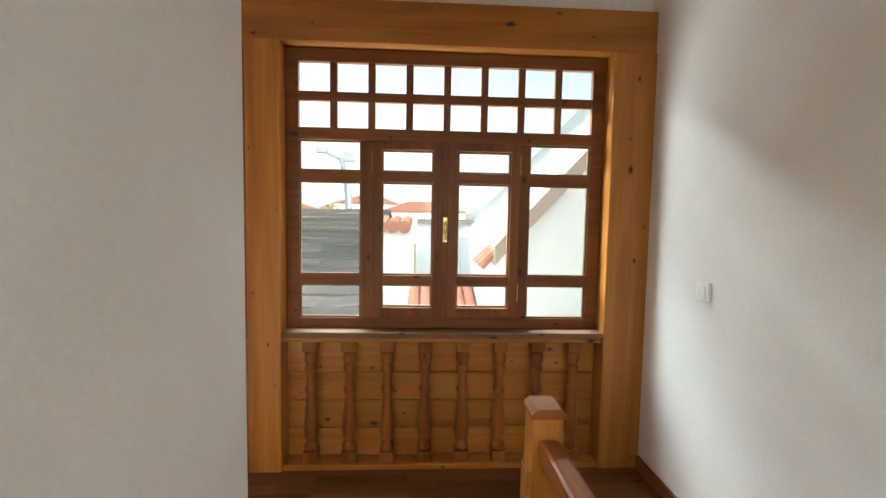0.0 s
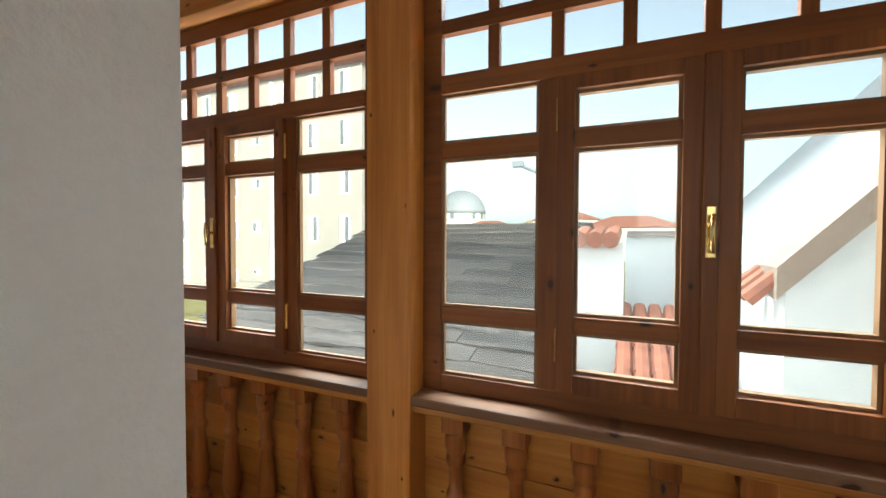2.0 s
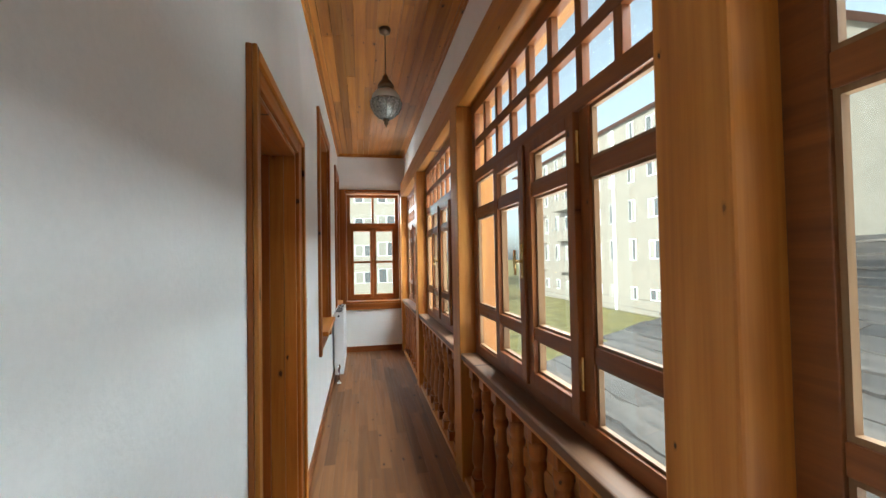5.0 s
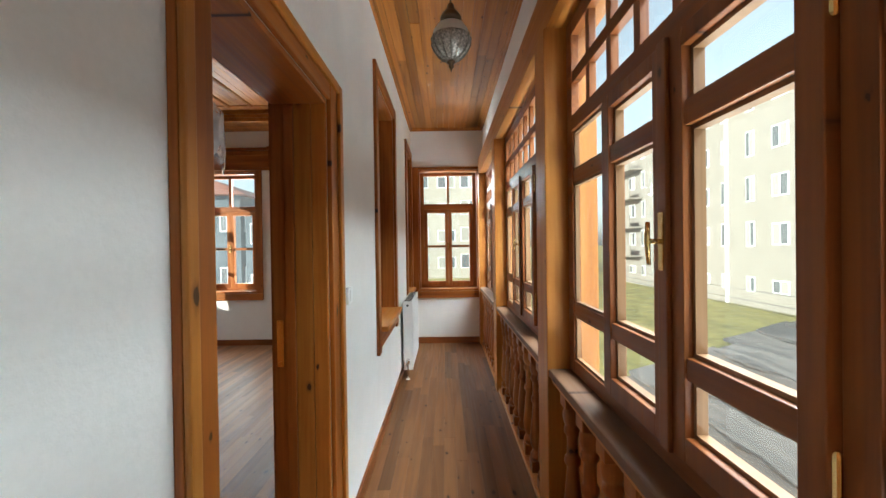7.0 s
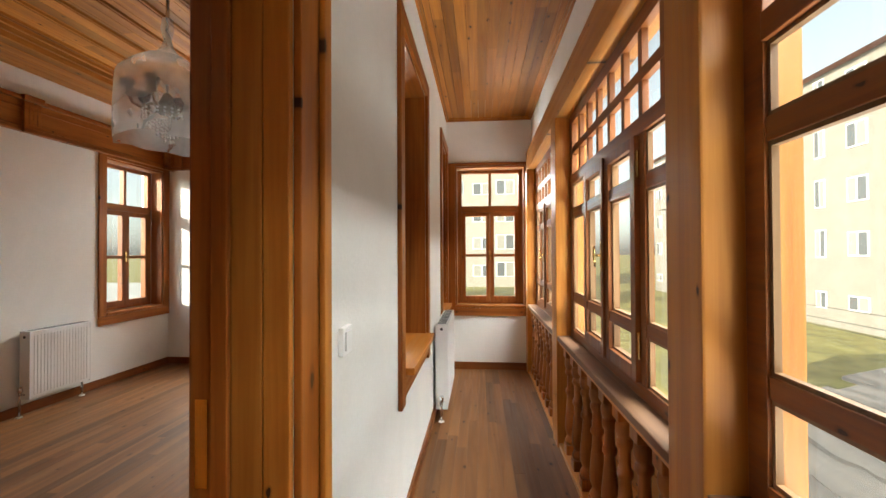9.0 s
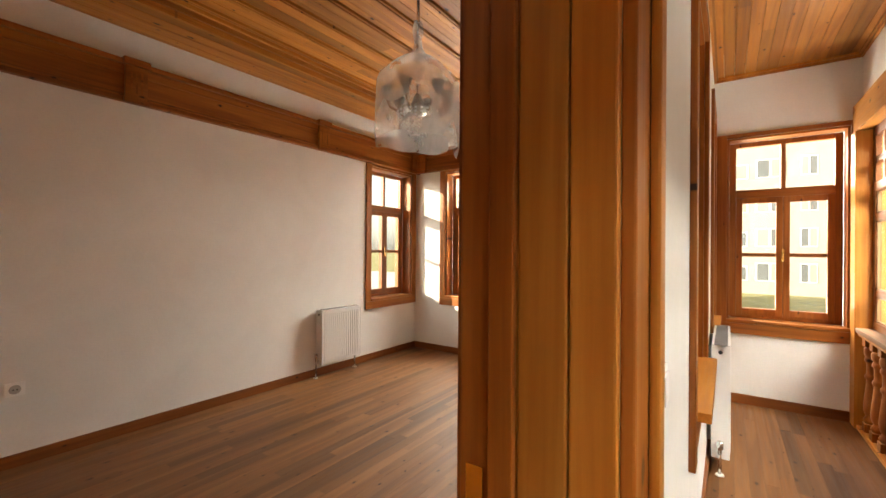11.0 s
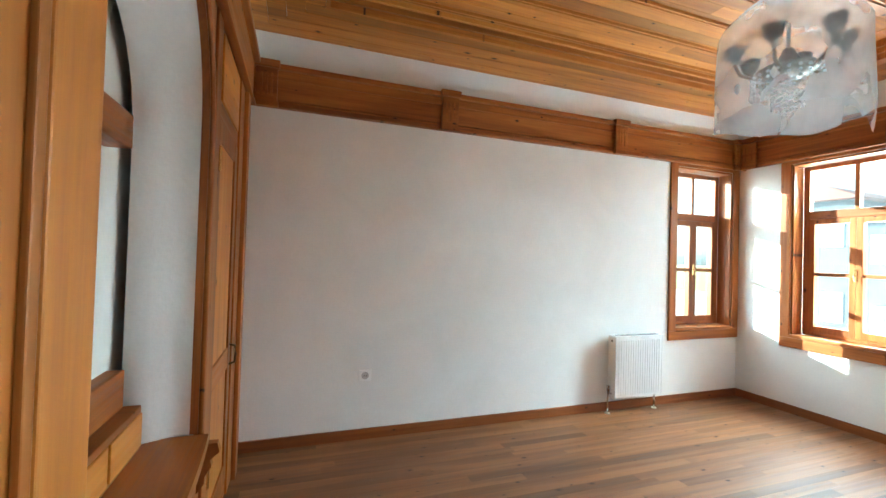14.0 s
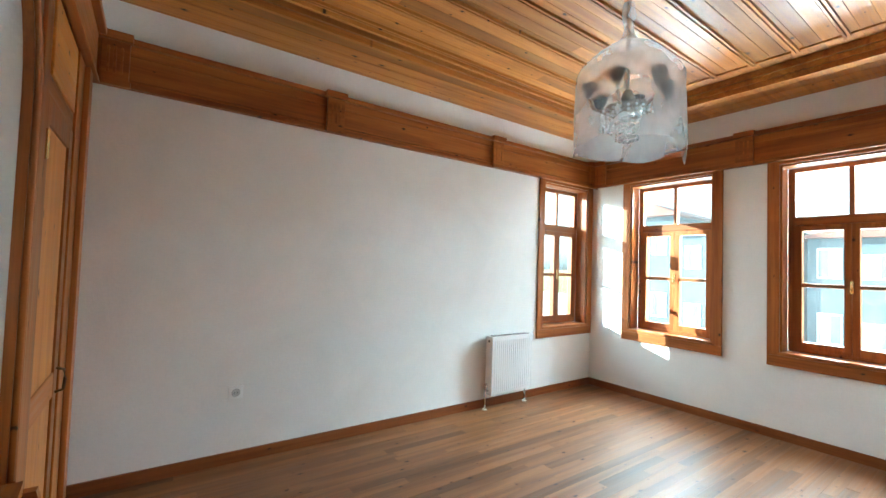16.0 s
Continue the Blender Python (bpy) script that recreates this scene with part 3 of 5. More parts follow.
# ---- casement windows of the west and south walls ----
def casement(name, m, w, z0=0.80, z1=2.58, label="two-leaf pine casement window with a divided top light"):
    """Built facing +y: the opening runs from 0 to w along x, the room's face at y = 0, the outside at -0.3."""
    th = thing(name, label, "window", kind="structure")
    f = 0.055
    t = 0.095
    part("trim_side", boxm(-t, 0, z0 - 0.03, 0, 0.022, z1 + 0.02, 0.004), pine["z"], th)
    part("trim_side", boxm(w, 0, z0 - 0.03, w + t, 0.022, z1 + 0.02, 0.004), pine["z"], th)
    part("trim_head", boxm(0, 0, z1 - 0.02, w, 0.021, z1 + 0.02, 0.004), pine["x"], th)
    part("apron", boxm(-t, 0, z0 - 0.13, w + t, 0.022, z0 - 0.031, 0.004), pine["x"], th)
    part("inner_sill", boxm(0, -0.15, z0 - 0.028, w, 0.03, z0 + 0.004, 0.005), pine["x"], th)
    part("reveal_side", boxm(0, -0.15, z0 + 0.005, 0.018, 0.0, z1 - 0.021), pine["z"], th)
    part("reveal_side", boxm(w - 0.018, -0.15, z0 + 0.005, w, 0.0, z1 - 0.021), pine["z"], th)
    part("reveal_head", boxm(0.018, -0.15, z1 - 0.04, w - 0.018, 0.0, z1 - 0.021), pine["x"], th)
    a, b, lo, hi = 0.019, w - 0.019, z0 + 0.005, z1 - 0.041
    y0, y1 = -0.21, -0.15
    part("window_frame", ring(a, lo, b, hi, (a + f, b - f), (lo + 0.035, hi - 0.045), y0, y1), pine["z"], th)
    tz = 2.03
    part("transom", boxm(a + f, y0 - 0.003, tz - 0.04, b - f, y1 + 0.012, tz + 0.04, 0.005), pine["x"], th)
    mid = w / 2
    part("top_bar", boxm(mid - 0.018, y0, tz + 0.04, mid + 0.018, y1, hi - 0.045, 0.003), pine["z"], th)
    pane(th, a + f, tz + 0.04, mid - 0.018, hi - 0.045, -0.18)
    pane(th, mid + 0.018, tz + 0.04, b - f, hi - 0.045, -0.18)
    for s0, s1 in ((a + f + 0.001, mid - 0.001), (mid + 0.001, b - f - 0.001)):
        g0, g1 = s0 + 0.05, s1 - 0.05
        s = part("sash", ring(s0, lo + 0.036, s1, tz - 0.041, (g0, g1), (lo + 0.10, tz - 0.095), y0 + 0.008, y1 + 0.010), pine["z"], th)
        zm = 1.43
        part("sash_bar", boxm(g0, y0 + 0.012, zm - 0.018, g1, y1 + 0.006, zm + 0.018, 0.003), pine["x"], s)
        pane(s, g0, lo + 0.10, g1, zm - 0.018, -0.178)
        pane(s, g0, zm + 0.018, g1, tz - 0.095, -0.178)
    k = boxm(mid - 0.011, y1 + 0.011, 1.37, mid + 0.011, y1 + 0.015, 1.49, 0.002)
    c = part("catch", k, brass, th, "brass catch plate")
    k = bmesh.new()
    tube(k, [(mid, y1 + 0.015, 1.43), (mid, y1 + 0.045, 1.43)], 0.006)
    tube(k, [(mid - 0.004, y1 + 0.045, 1.46), (mid, y1 + 0.047, 1.43), (mid + 0.004, y1 + 0.045, 1.37)], [0.005, 0.007, 0.005])
    part("handle", k, brass, c, "", True)
    th.matrix_world = m
    return th


def west(y1):
    return pose(XW, y1, 0, 0, 0, -90)


casement("window_5", west(W1[1]), W1[1] - W1[0])
casement("window_6", west(W2[1]), W2[1] - W2[0])
casement("window_7", west(WE[1]), WE[1] - WE[0], label="pine casement window at the corridor's end")
casement("window_8", pose(SWX[0], YR, 0), SWX[1] - SWX[0], label="narrow pine casement window beside the room's corner")
# ---- interior windows between corridor and room ----
def inner_window(name, x0, x1, z0, z1):
    th = thing(name, "pine-trimmed interior window with a deep sill", "window", kind="structure")
    t = 0.10
    y = YC
    part("trim_side", boxm(x1, y, z0 - 0.19, x1 + t, y + 0.024, z1 + t, 0.005), pine["z"], th)
    part("trim_side", boxm(x0 - t, y, z0 - 0.19, x0, y + 0.024, z1 + t, 0.005), pine["z"], th)
    part("trim_head", boxm(x0, y, z1, x1, y + 0.023, z1 + t, 0.005), pine["x"], th)
    part("apron", boxm(x0, y, z0 - 0.15, x1, y + 0.023, z0 - 0.035, 0.005), pine["x"], th)
    part("inner_sill", boxm(x0, YRN, z0 - 0.034, x1, y + 0.07, z0 + 0.004, 0.003), PALE["x"], th)
    part("reveal_side", boxm(x0, YRN + 0.005, z0, x0 + 0.02, y, z1 - 0.02), pine["z"], th)
    part("reveal_side", boxm(x1 - 0.02, YRN + 0.005, z0, x1, y, z1 - 0.02), pine["z"], th)
    part("reveal_head", boxm(x0, YRN + 0.005, z1 - 0.02, x1, y, z1), pine["x"], th)
    a, b = x0 + 0.021, x1 - 0.021
    ya, yb = YRN + 0.01, YRN + 0.06
    mid = (a + b) / 2
    part("window_frame", ring(a, z0 + 0.001, b, z1 - 0.021, (a + 0.05, b - 0.05), (z0 + 0.06, z1 - 0.07), ya, yb), pine["z"], th)
    part("transom", boxm(a + 0.05, ya, 2.00, b - 0.05, yb + 0.01, 2.07, 0.004), pine["x"], th)
    part("mullion", boxm(mid - 0.03, ya, z0 + 0.06, mid + 0.03, yb, 2.0, 0.004), pine["z"], th)
    part("top_bar", boxm(mid - 0.018, ya, 2.07, mid + 0.018, yb, z1 - 0.07, 0.003), pine["z"], th)
    for p, q in ((a + 0.05, mid - 0.03), (mid + 0.03, b - 0.05)):
        part("sash_bar", boxm(p, ya + 0.005, 1.42, q, yb - 0.005, 1.455, 0.003), pine["x"], th)
        pane(th, p, z0 + 0.06, q, 1.42, ya + 0.025)
        pane(th, p, 1.455, q, 2.0, ya + 0.025)
    pane(th, a + 0.05, 2.07, mid - 0.018, z1 - 0.07, ya + 0.025)
    pane(th, mid + 0.018, 2.07, b - 0.05, z1 - 0.07, ya + 0.025)


inner_window("window_9", *IW1, 0.84, 2.68)
inner_window("window_10", *IW2, 0.84, 2.70)

# ---- door frame and door ----
df = thing("door_1", "deep pine door frame with stepped trim", "door frame", kind="structure")
x0, x1, zt = DOOR
for nm, a, b in (("trim_side", x0 - 0.15, x0), ("trim_side", x1, x1 + 0.12)):
    part(nm, boxm(a, YC, 0.0, b, YC + 0.02, zt + 0.10, 0.004), pine["z"], df)
    part(nm, boxm(a, YRN - 0.02, 0.0, b, YRN, zt + 0.10, 0.004), pine["z"], df)
for ya, yb in ((YC, YC + 0.019), (YRN - 0.019, YRN)):
    part("trim_head", boxm(x0, ya, zt, x1, yb, zt + 0.10, 0.004), pine["x"], df)
for a, b in ((x0 - 0.15, x0 - 0.10), (x1 + 0.085, x1 + 0.12)):
    part("trim_bead", boxm(a, YC + 0.0205, 0.0, b, YC + 0.036, zt + 0.10, 0.005), PALE["z"], df)
part("trim_bead", boxm(x0 - 0.098, YC + 0.0205, zt + 0.06, x1 + 0.083, YC + 0.036, zt + 0.10, 0.005), PALE["x"], df)
for a, b in ((x0, x0 + 0.022), (x1 - 0.022, x1)):
    for ja, jb in ((YRN - 0.001, YRN + 0.054), (YRN + 0.0955, 1.138), (1.140, YC + 0.001)):
        part("jamb", boxm(a, ja, 0.0, b, jb, zt - 0.022, 0.004), PALE["zx"] if ja > 1.0 else pine["zx"], df)
    part("jamb", boxm(a, YRN + 0.0545, 0.0, b, YRN + 0.095, zt - 0.022), pine["zx"], df)
part("head", boxm(x0, YRN - 0.001, zt - 0.022, x1, YC + 0.001, zt, 0.003), pine["x"], df)
for a, b in ((x0 + 0.0225, x0 + 0.036), (x1 - 0.036, x1 - 0.0225)):
    part("stop_strip", boxm(a, YRN + 0.055, 0.0, b, YRN + 0.095, zt - 0.036, 0.003), pine["z"], df)
part("strike_plate", boxm(x0 + 0.0225, YRN + 0.012, 0.93, x0 + 0.0245, YRN + 0.042, 1.13, 0.001), brass, df, "brass strike plate")


def panel_door(name, m, w, h):
    """A leaf from x = 0 (hinge) to w, thickness from y = 0 (corridor face) to -0.042."""
    th = thing(name, "pine panelled room door standing open on its brass handle side", "door")
    st = 0.115
    t0, t1 = -0.042, 0.0
    rails = [(0.0, 0.20), (0.62, 0.76), (h - 0.13, h)]
    for a, b in ((0, st), (w - st, w)):
        part("stile", boxm(a, t0, 0.0, b, t1, h, 0.004), PALE["z"], th)
    for a, b in rails:
        part("rail", boxm(st, t0, a, w - st, t1, b, 0.003), PALE["x"], th)
    for (a, b), (c, d) in zip(rails, rails[1:]):
        part("panel", boxm(st + 0.0005, t0 + 0.014, b, w - st - 0.0005, t1 - 0.014, c), PALE["z"], th, "pale figured pine panel")
        for ya, yb in ((t1 - 0.0138, t1 - 0.003), (t0 + 0.003, t0 + 0.0138)):
            bm = bmesh.new()
            g = 0.022
            box(bm, st, ya, b, st + g, yb, c, 0.003)
            box(bm, w - st - g, ya, b, w - st, yb, c, 0.003)
            box(bm, st + g, ya, b, w - st - g, yb, b + g, 0.003)
            box(bm, st + g, ya, c - g, w - st - g, yb, c, 0.003)
            part("panel_moulding", bm, PALE["z"], th)
    xh = w - 0.065
    for y, s in ((t1, 1), (t0, -1)):
        p = bmesh.new()
        out = [(xh + 0.021 * math.cos(a), 1.105 + 0.021 * math.sin(a)) for a in [math.pi * i / 8 for i in range(9)]]
        out += [(xh + 0.021 * math.cos(a), 0.885 + 0.021 * math.sin(a)) for a in [math.pi + math.pi * i / 8 for i in range(9)]]
        prism(p, out, "y", y, y + s * 0.006)
        pl = part("handle_plate", p, brass, th, "polished brass handle plate")
        k = bmesh.new()
        tube(k, [(xh, y + s * 0.006, 1.03), (xh, y + s * 0.05, 1.03), (xh - 0.02, y + s * 0.056, 1.028), (xh - 0.07, y + s * 0.055, 1.022), (xh - 0.115, y + s * 0.05, 1.012)], [0.010, 0.009, 0.0095, 0.009, 0.007], 10)
        part("lever", k, brass, pl, "", True)
    k = bmesh.new()
    tube(k, [(xh, t0 - 0.006, 0.93), (xh, t0 - 0.035, 0.93)], 0.004)
    box(k, xh - 0.012, t0 - 0.058, 0.916, xh + 0.012, t0 - 0.035, 0.944, 0.003)
    part("key", k, chrome, th)
    tag = boxm(xh - 0.014, t0 - 0.009, 1.045, xh + 0.016, t0 - 0.0065, 1.10, 0.001)
    part("paper_tag", tag, white_plastic, th, "scrap of cream paper tape on the plate")
    part("latch_plate", boxm(w - 0.0005, t0 + 0.011, 0.95, w + 0.0015, t1 - 0.011, 1.10), brass, th)
    th.matrix_world = m
    return th


panel_door("room_door", pose(-1.93, 0.925, 0.012, 0, 0, 180 + 83.2), 0.885, 2.03)

# ---- room's east side: niche and cupboard front ----
NY0, NY1, NZ0, NZS = -1.17, -0.03, 0.72, 2.06
NR, NYC = (NY1 - NY0) / 2, (NY0 + NY1) / 2
ND = 0.25
arch = [(NYC + NR * math.cos(a), NZS + NR * 0.98 * math.sin(a)) for a in [math.pi * i / 20 for i in range(21)]]
hole = [(NY1, NZ0)] + arch + [(NY0, NZ0)]
ZT = ZC + 0.1


def strip(bm, pts, x0, x1):
    for (ya, za), (yb, zb) in zip(pts, pts[1:]):
        bm.faces.new([bm.verts.new(v) for v in ((x0, ya, za), (x0, yb, zb), (x1, yb, zb), (x1, ya, za))])


# plaster reveal, swelling towards its back
rev = bmesh.new()
secs = []
for k in range(9):
    u = k / 8
    shrink = 1 - 0.075 * math.sin(u * math.pi / 2) ** 2 + 0.018 * math.sin(u * math.pi * 2)
    x = XE + 0.012 + ND * u
    secs.append([rev.verts.new((x, NYC + (y - NYC) * shrink, NZ0 + (z - NZ0) * (1 - 0.07 * u * u))) for y, z in hole])
for a, b in zip(secs, secs[1:]):
    for i in range(len(hole) - 1):
        rev.faces.new((a[i], a[i + 1], b[i + 1], b[i]))
solid("wall_niche", rev, white_plaster, "white plastered arched wall niche", "wall", smooth=True)
solid("wall_recess", boxm(XE + 0.30, -1.72, 0.30, XE + 0.40, 0.018, ZT), white_plaster, "white plastered wall at the back of the niche", "wall")
solid("wall_room_east", boxm(XE + 0.78, YR, -0.02, XE + 0.88, 0.05, ZT), white_plaster, "plain wall behind the cupboard front", "wall")
solid("wall_behind_door", boxm(-1.795, 0.06, -0.02, -1.70, YRN, ZT), white_plaster, "white plastered wall behind the open door", "wall")
solid("wall_behind_door_return", boxm(XE + 0.03, 0.02, -0.02, -1.70, 0.06, ZT), white_plaster, "short plastered return beside the cupboard", "wall")
solid("wall_over_cupboard", boxm(XE, YR, 2.92, XE + 0.1, 0.06, ZT), white_plaster, "white plaster strip above the cupboard front", "wall")

cup = thing("built_in_cupboard", "carved pine cupboard front around an arched niche", "cupboard")
# spandrel panel around the arch
sp = bmesh.new()
top, left, right = 2.585, 0.02, -1.235
outer = []
for y, z in arch:
    outer.append((max(right, min(left, NYC + (y - NYC) * 1.9)), top))
for x in (XE, XE + 0.03):
    va = [sp.verts.new((x, y, z)) for y, z in arch]
    vb = [sp.verts.new((x, y, z)) for y, z in outer]
    for i in range(len(arch) - 1):
        sp.faces.new((va[i], va[i + 1], vb[i + 1], vb[i]))
    # sides below the springing
    for s, e in ((arch[0], left), (arch[-1], right)):
        q = [(s[0], NZ0), (e, NZ0), (e, top), s]
        sp.faces.new([sp.verts.new((x, y, z)) for y, z in q])
strip(sp, [(y, z) for y, z in hole], XE, XE + 0.03)
part("arch_panel", sp, pine["zx"], cup)
for k, (o, w, d) in enumerate(((0.012, 0.022, 0.022), (0.040, 0.018, 0.016))):
    bm = bmesh.new()
    pts = [(NY1 + o, NZ0)] + [(NYC + (NR + o) * math.cos(a), NZS + (NR * 0.98 + o) * math.sin(a)) for a in [math.pi * i / 20 for i in range(21)]] + [(NY0 - o, NZ0)]
    tube(bm, [(XE - d * 0.4, y, z) for y, z in pts], w / 2, 8)
    part("arch_moulding", bm, PALE["zx"] if k else pine["zx"], cup, "", True)
# base under the niche
part("base_panel", boxm(XE, NY0 - 0.065, 0.0, XE + 0.03, 0.02, NZ0 - 0.05, 0.003), pine["zx"], cup)
sh = bmesh.new()
prof = [(XE + 0.295, NY1), (XE - 0.02, NY1)]
for i in range(13):
    u = i / 12
    prof.append((XE - 0.02 - 0.05 * math.sin(math.pi * (0.15 + 0.7 * u)), NY1 + (NY0 - NY1) * u))
prof += [(XE - 0.02, NY0), (XE + 0.295, NY0)]
prism(sh, prof, "z", NZ0 - 0.045, NZ0 - 0.002)
part("niche_shelf", sh, pine["y"], cup, "curved pine shelf board")
# carved bracket under the shelf's end
br = [(XE, 0.70), (XE - 0.075, 0.70), (XE - 0.085, 0.66), (XE - 0.05, 0.63), (XE - 0.055, 0.60), (XE - 0.03, 0.56), (XE - 0.03, 0.53), (XE, 0.49)]
part("bracket", prism(bmesh.new(), [(x, z - 0.03) for x, z in br], "y", NY0 - 0.05, NY0 - 0.01), pine["zx"], cup)
part("bracket", prism(bmesh.new(), [(x, z - 0.03) for x, z in br], "y", NY1 - 0.04, NY1), pine["zx"], cup)
# stiles, panels and the tall door
part("stile", boxm(XE - 0.012, -1.345, 0.0, XE + 0.03, -1.2355, 2.584, 0.005), pine["zx"], cup)
part("stile", boxm(XE - 0.012, YR, 0.0, XE + 0.03, -2.03, 2.584, 0.005), pine["zx"], cup)
part("upper_rail", boxm(XE, -2.0295, 2.14, XE + 0.03, -1.3455, 2.584, 0.003), pine["y"], cup)
part("upper_panel", boxm(XE - 0.012, -1.97, 2.22, XE - 0.0005, -1.40, 2.55, 0.008), PALE["y"], cup)
part("plinth", boxm(XE, -2.0295, 0.0, XE + 0.03, -1.3455, 0.09, 0.003), pine["y"], cup)
part("cornice_board", boxm(XE - 0.035, YR + 0.101, 2.585, XE + 0.03, 0.02, 2.875, 0.004), pine["y"], cup)
part("cornice_cap", boxm(XE - 0.075, YR + 0.101, 2.876, XE + 0.03, 0.02, 2.92, 0.008), pine["y"], cup)
part("cornice_foot", boxm(XE - 0.055, YR + 0.101, 2.560, XE - 0.0125, 0.02, 2.5845, 0.006), pine["y"], cup)
part("pilaster", boxm(XE - 0.04, -2.30, 0.0, XE - 0.0125, -2.19, 2.555, 0.006), pine["zx"], cup)
cd = part("cupboard_door", ring(-2.025, 0.095, -1.35, 2.135, (-1.93, -1.445), (0.22, 2.03), 0, 0.024), pine["zx"], cup)
cd.matrix_basis = Matrix(((0, 1, 0, XE - 0.004), (1, 0, 0, 0), (0, 0, 1, 0), (0, 0, 0, 1)))
part("door_rail", boxm(XE - 0.003, -1.93, 0.80, XE + 0.02, -1.445, 0.92, 0.003), pine["y"], cup)
part("door_panel", boxm(XE + 0.006, -1.93, 0.22, XE + 0.016, -1.445, 0.80), PALE["zx"], cup, "pale pine door panel")
part("door_panel", boxm(XE + 0.006, -1.93, 0.92, XE + 0.016, -1.445, 2.03), PALE["zx"], cup, "pale pine door panel")
for z in (1.93, 0.45):
    part("hinge", lathe(bmesh.new(), [(0.004, z - 0.06), (0.009, z - 0.055), (0.009, z + 0.055), (0.004, z + 0.06)], 10, XE - 0.014, -1.348), brass, cup, "brass hinge")
k = bmesh.new()
tube(k, [(XE - 0.004, -1.985, 0.93), (XE - 0.035, -1.985, 0.92), (XE - 0.04, -1.985, 0.87), (XE - 0.035, -1.985, 0.82), (XE - 0.004, -1.985, 0.81)], 0.007)
part("pull_handle", k, dark_bronze, cup, "curved dark metal pull", True)
# things inside the niche
solid("niche_shelf_board", boxm(XE + 0.21, -0.98, 1.86, XE + 0.299, -0.30, 1.985, 0.008), pine["y"], "short pine beam across the niche's back", "beam", kind="")
st = thing("niche_drawer_box", "stepped pine drawer box at the niche's back", "box")
part("carcass", boxm(XE + 0.18, -1.085, NZ0 - 0.001, XE + 0.2395, -0.14, NZ0 + 0.17, 0.004), pine["y"], st)
part("upper_step", boxm(XE + 0.240, -1.085, NZ0 - 0.001, XE + 0.299, -0.14, NZ0 + 0.31, 0.004), pine["y"], st)
for a in (-1.07, -0.76, -0.45):
    part("drawer_front", boxm(XE + 0.171, a, NZ0 + 0.02, XE + 0.1795, a + 0.29, NZ0 + 0.145, 0.003), PALE["y"], st)


# ---- radiators ----
def disc_x(r, x0, x1, y, z):
    bm = lathe(bmesh.new(), [(r, 0.0), (r * 0.9, x1 - x0)], 16)
    bmesh.ops.rotate(bm, verts=bm.verts, matrix=Matrix.Rotation(math.pi / 2, 3, "Y"))
    bmesh.ops.translate(bm, verts=bm.verts, vec=(x0, y, z))
    return bm


def radiator(name, m, w, h, drop, label):
    """Facing +y, its back at y = 0.03, its left end at x = 0."""
    th = thing(name, label, "radiator", group="panel radiators")
    z0 = 0.0
    n = round(w / 0.033)
    bm = boxm(0.012, 0.035, z0 + 0.01, w - 0.012, 0.125, z0 + h - 0.012, 0.006)
    part("body", bm, white_enamel, th)
    fr = boxm(0.012, 0.1255, z0 + 0.01, w - 0.012, 0.132, z0 + h - 0.012, 0.002)
    part("front_panel", fr, white_enamel, th)
    rb = bmesh.new()
    for i in range(n):
        x = 0.03 + (w - 0.06) * (i + 0.5) / n
        box(rb, x - 0.009, 0.1322, z0 + 0.035, x + 0.009, 0.138, z0 + h - 0.04, 0.0025)
    part("ribs", rb, white_enamel, th)
    tg = bmesh.new()
    box(tg, 0.0, 0.03, z0 + h - 0.0115, w, 0.136, z0 + h, 0.003)
    part("top_grille", tg, white_enamel, th)
    for a in (0.0, w - 0.0115):
        part("side_cover", boxm(a, 0.03, z0, a + 0.0115, 0.134, z0 + h - 0.012, 0.003), white_enamel, th)
    for i in range(int(w / 0.05)):
        x = 0.03 + i * 0.05
        part("grille_slot", boxm(x, 0.045, z0 + h + 0.0002, x + 0.032, 0.12, z0 + h + 0.0012), dark_plastic, th)
    v = bmesh.new()
    tube(v, [(w + 0.001, 0.08, z0 + 0.045), (w + 0.036, 0.08, z0 + 0.045), (w + 0.040, 0.08, z0 + 0.03), (w + 0.040, 0.08, 0.001 - drop)], 0.010)
    tube(v, [(w + 0.036, 0.08, z0 + 0.045), (w + 0.036, 0.08, z0 + 0.075), (w + 0.036, 0.08, z0 + 0.078), (w + 0.036, 0.08, z0 + 0.125)], [0.013, 0.014, 0.021, 0.019], 12)
    part("valve", v, chrome, th, "valve with supply pipe", True)
    v = bmesh.new()
    tube(v, [(0.05, 0.08, z0 + 0.0), (0.05, 0.08, 0.001 - drop)], 0.010)
    part("return_pipe", v, chrome, th, "", True)
    part("vent_plug", disc_x(0.013, w + 0.0002, w + 0.004, 0.08, z0 + h - 0.05), dark_plastic, th, "dark vent plug")
    for x in (w + 0.040, 0.05):
        part("floor_rosette", lathe(bmesh.new(), [(0.026, 0.001 - drop), (0.024, 0.008 - drop), (0.012, 0.012 - drop)], 14, x, 0.08), white_plastic, th)
    for x in (w * 0.2, w * 0.8):
        part("bracket", boxm(x - 0.015, 0.0, z0 + 0.05, x + 0.015, 0.034, z0 + h - 0.05), white_enamel, th)
    th.matrix_world = m
    return th


radiator("radiator", pose(-5.955, YR, 0.148, 0, 0, 0), 0.60, 0.615, 0.148, "white ribbed panel radiator below the frieze wall")
radiator("radiator", pose(-6.46, YC, 0.092, 0, 0, 0), 0.90, 0.75, 0.092, "white panel radiator on the corridor wall")


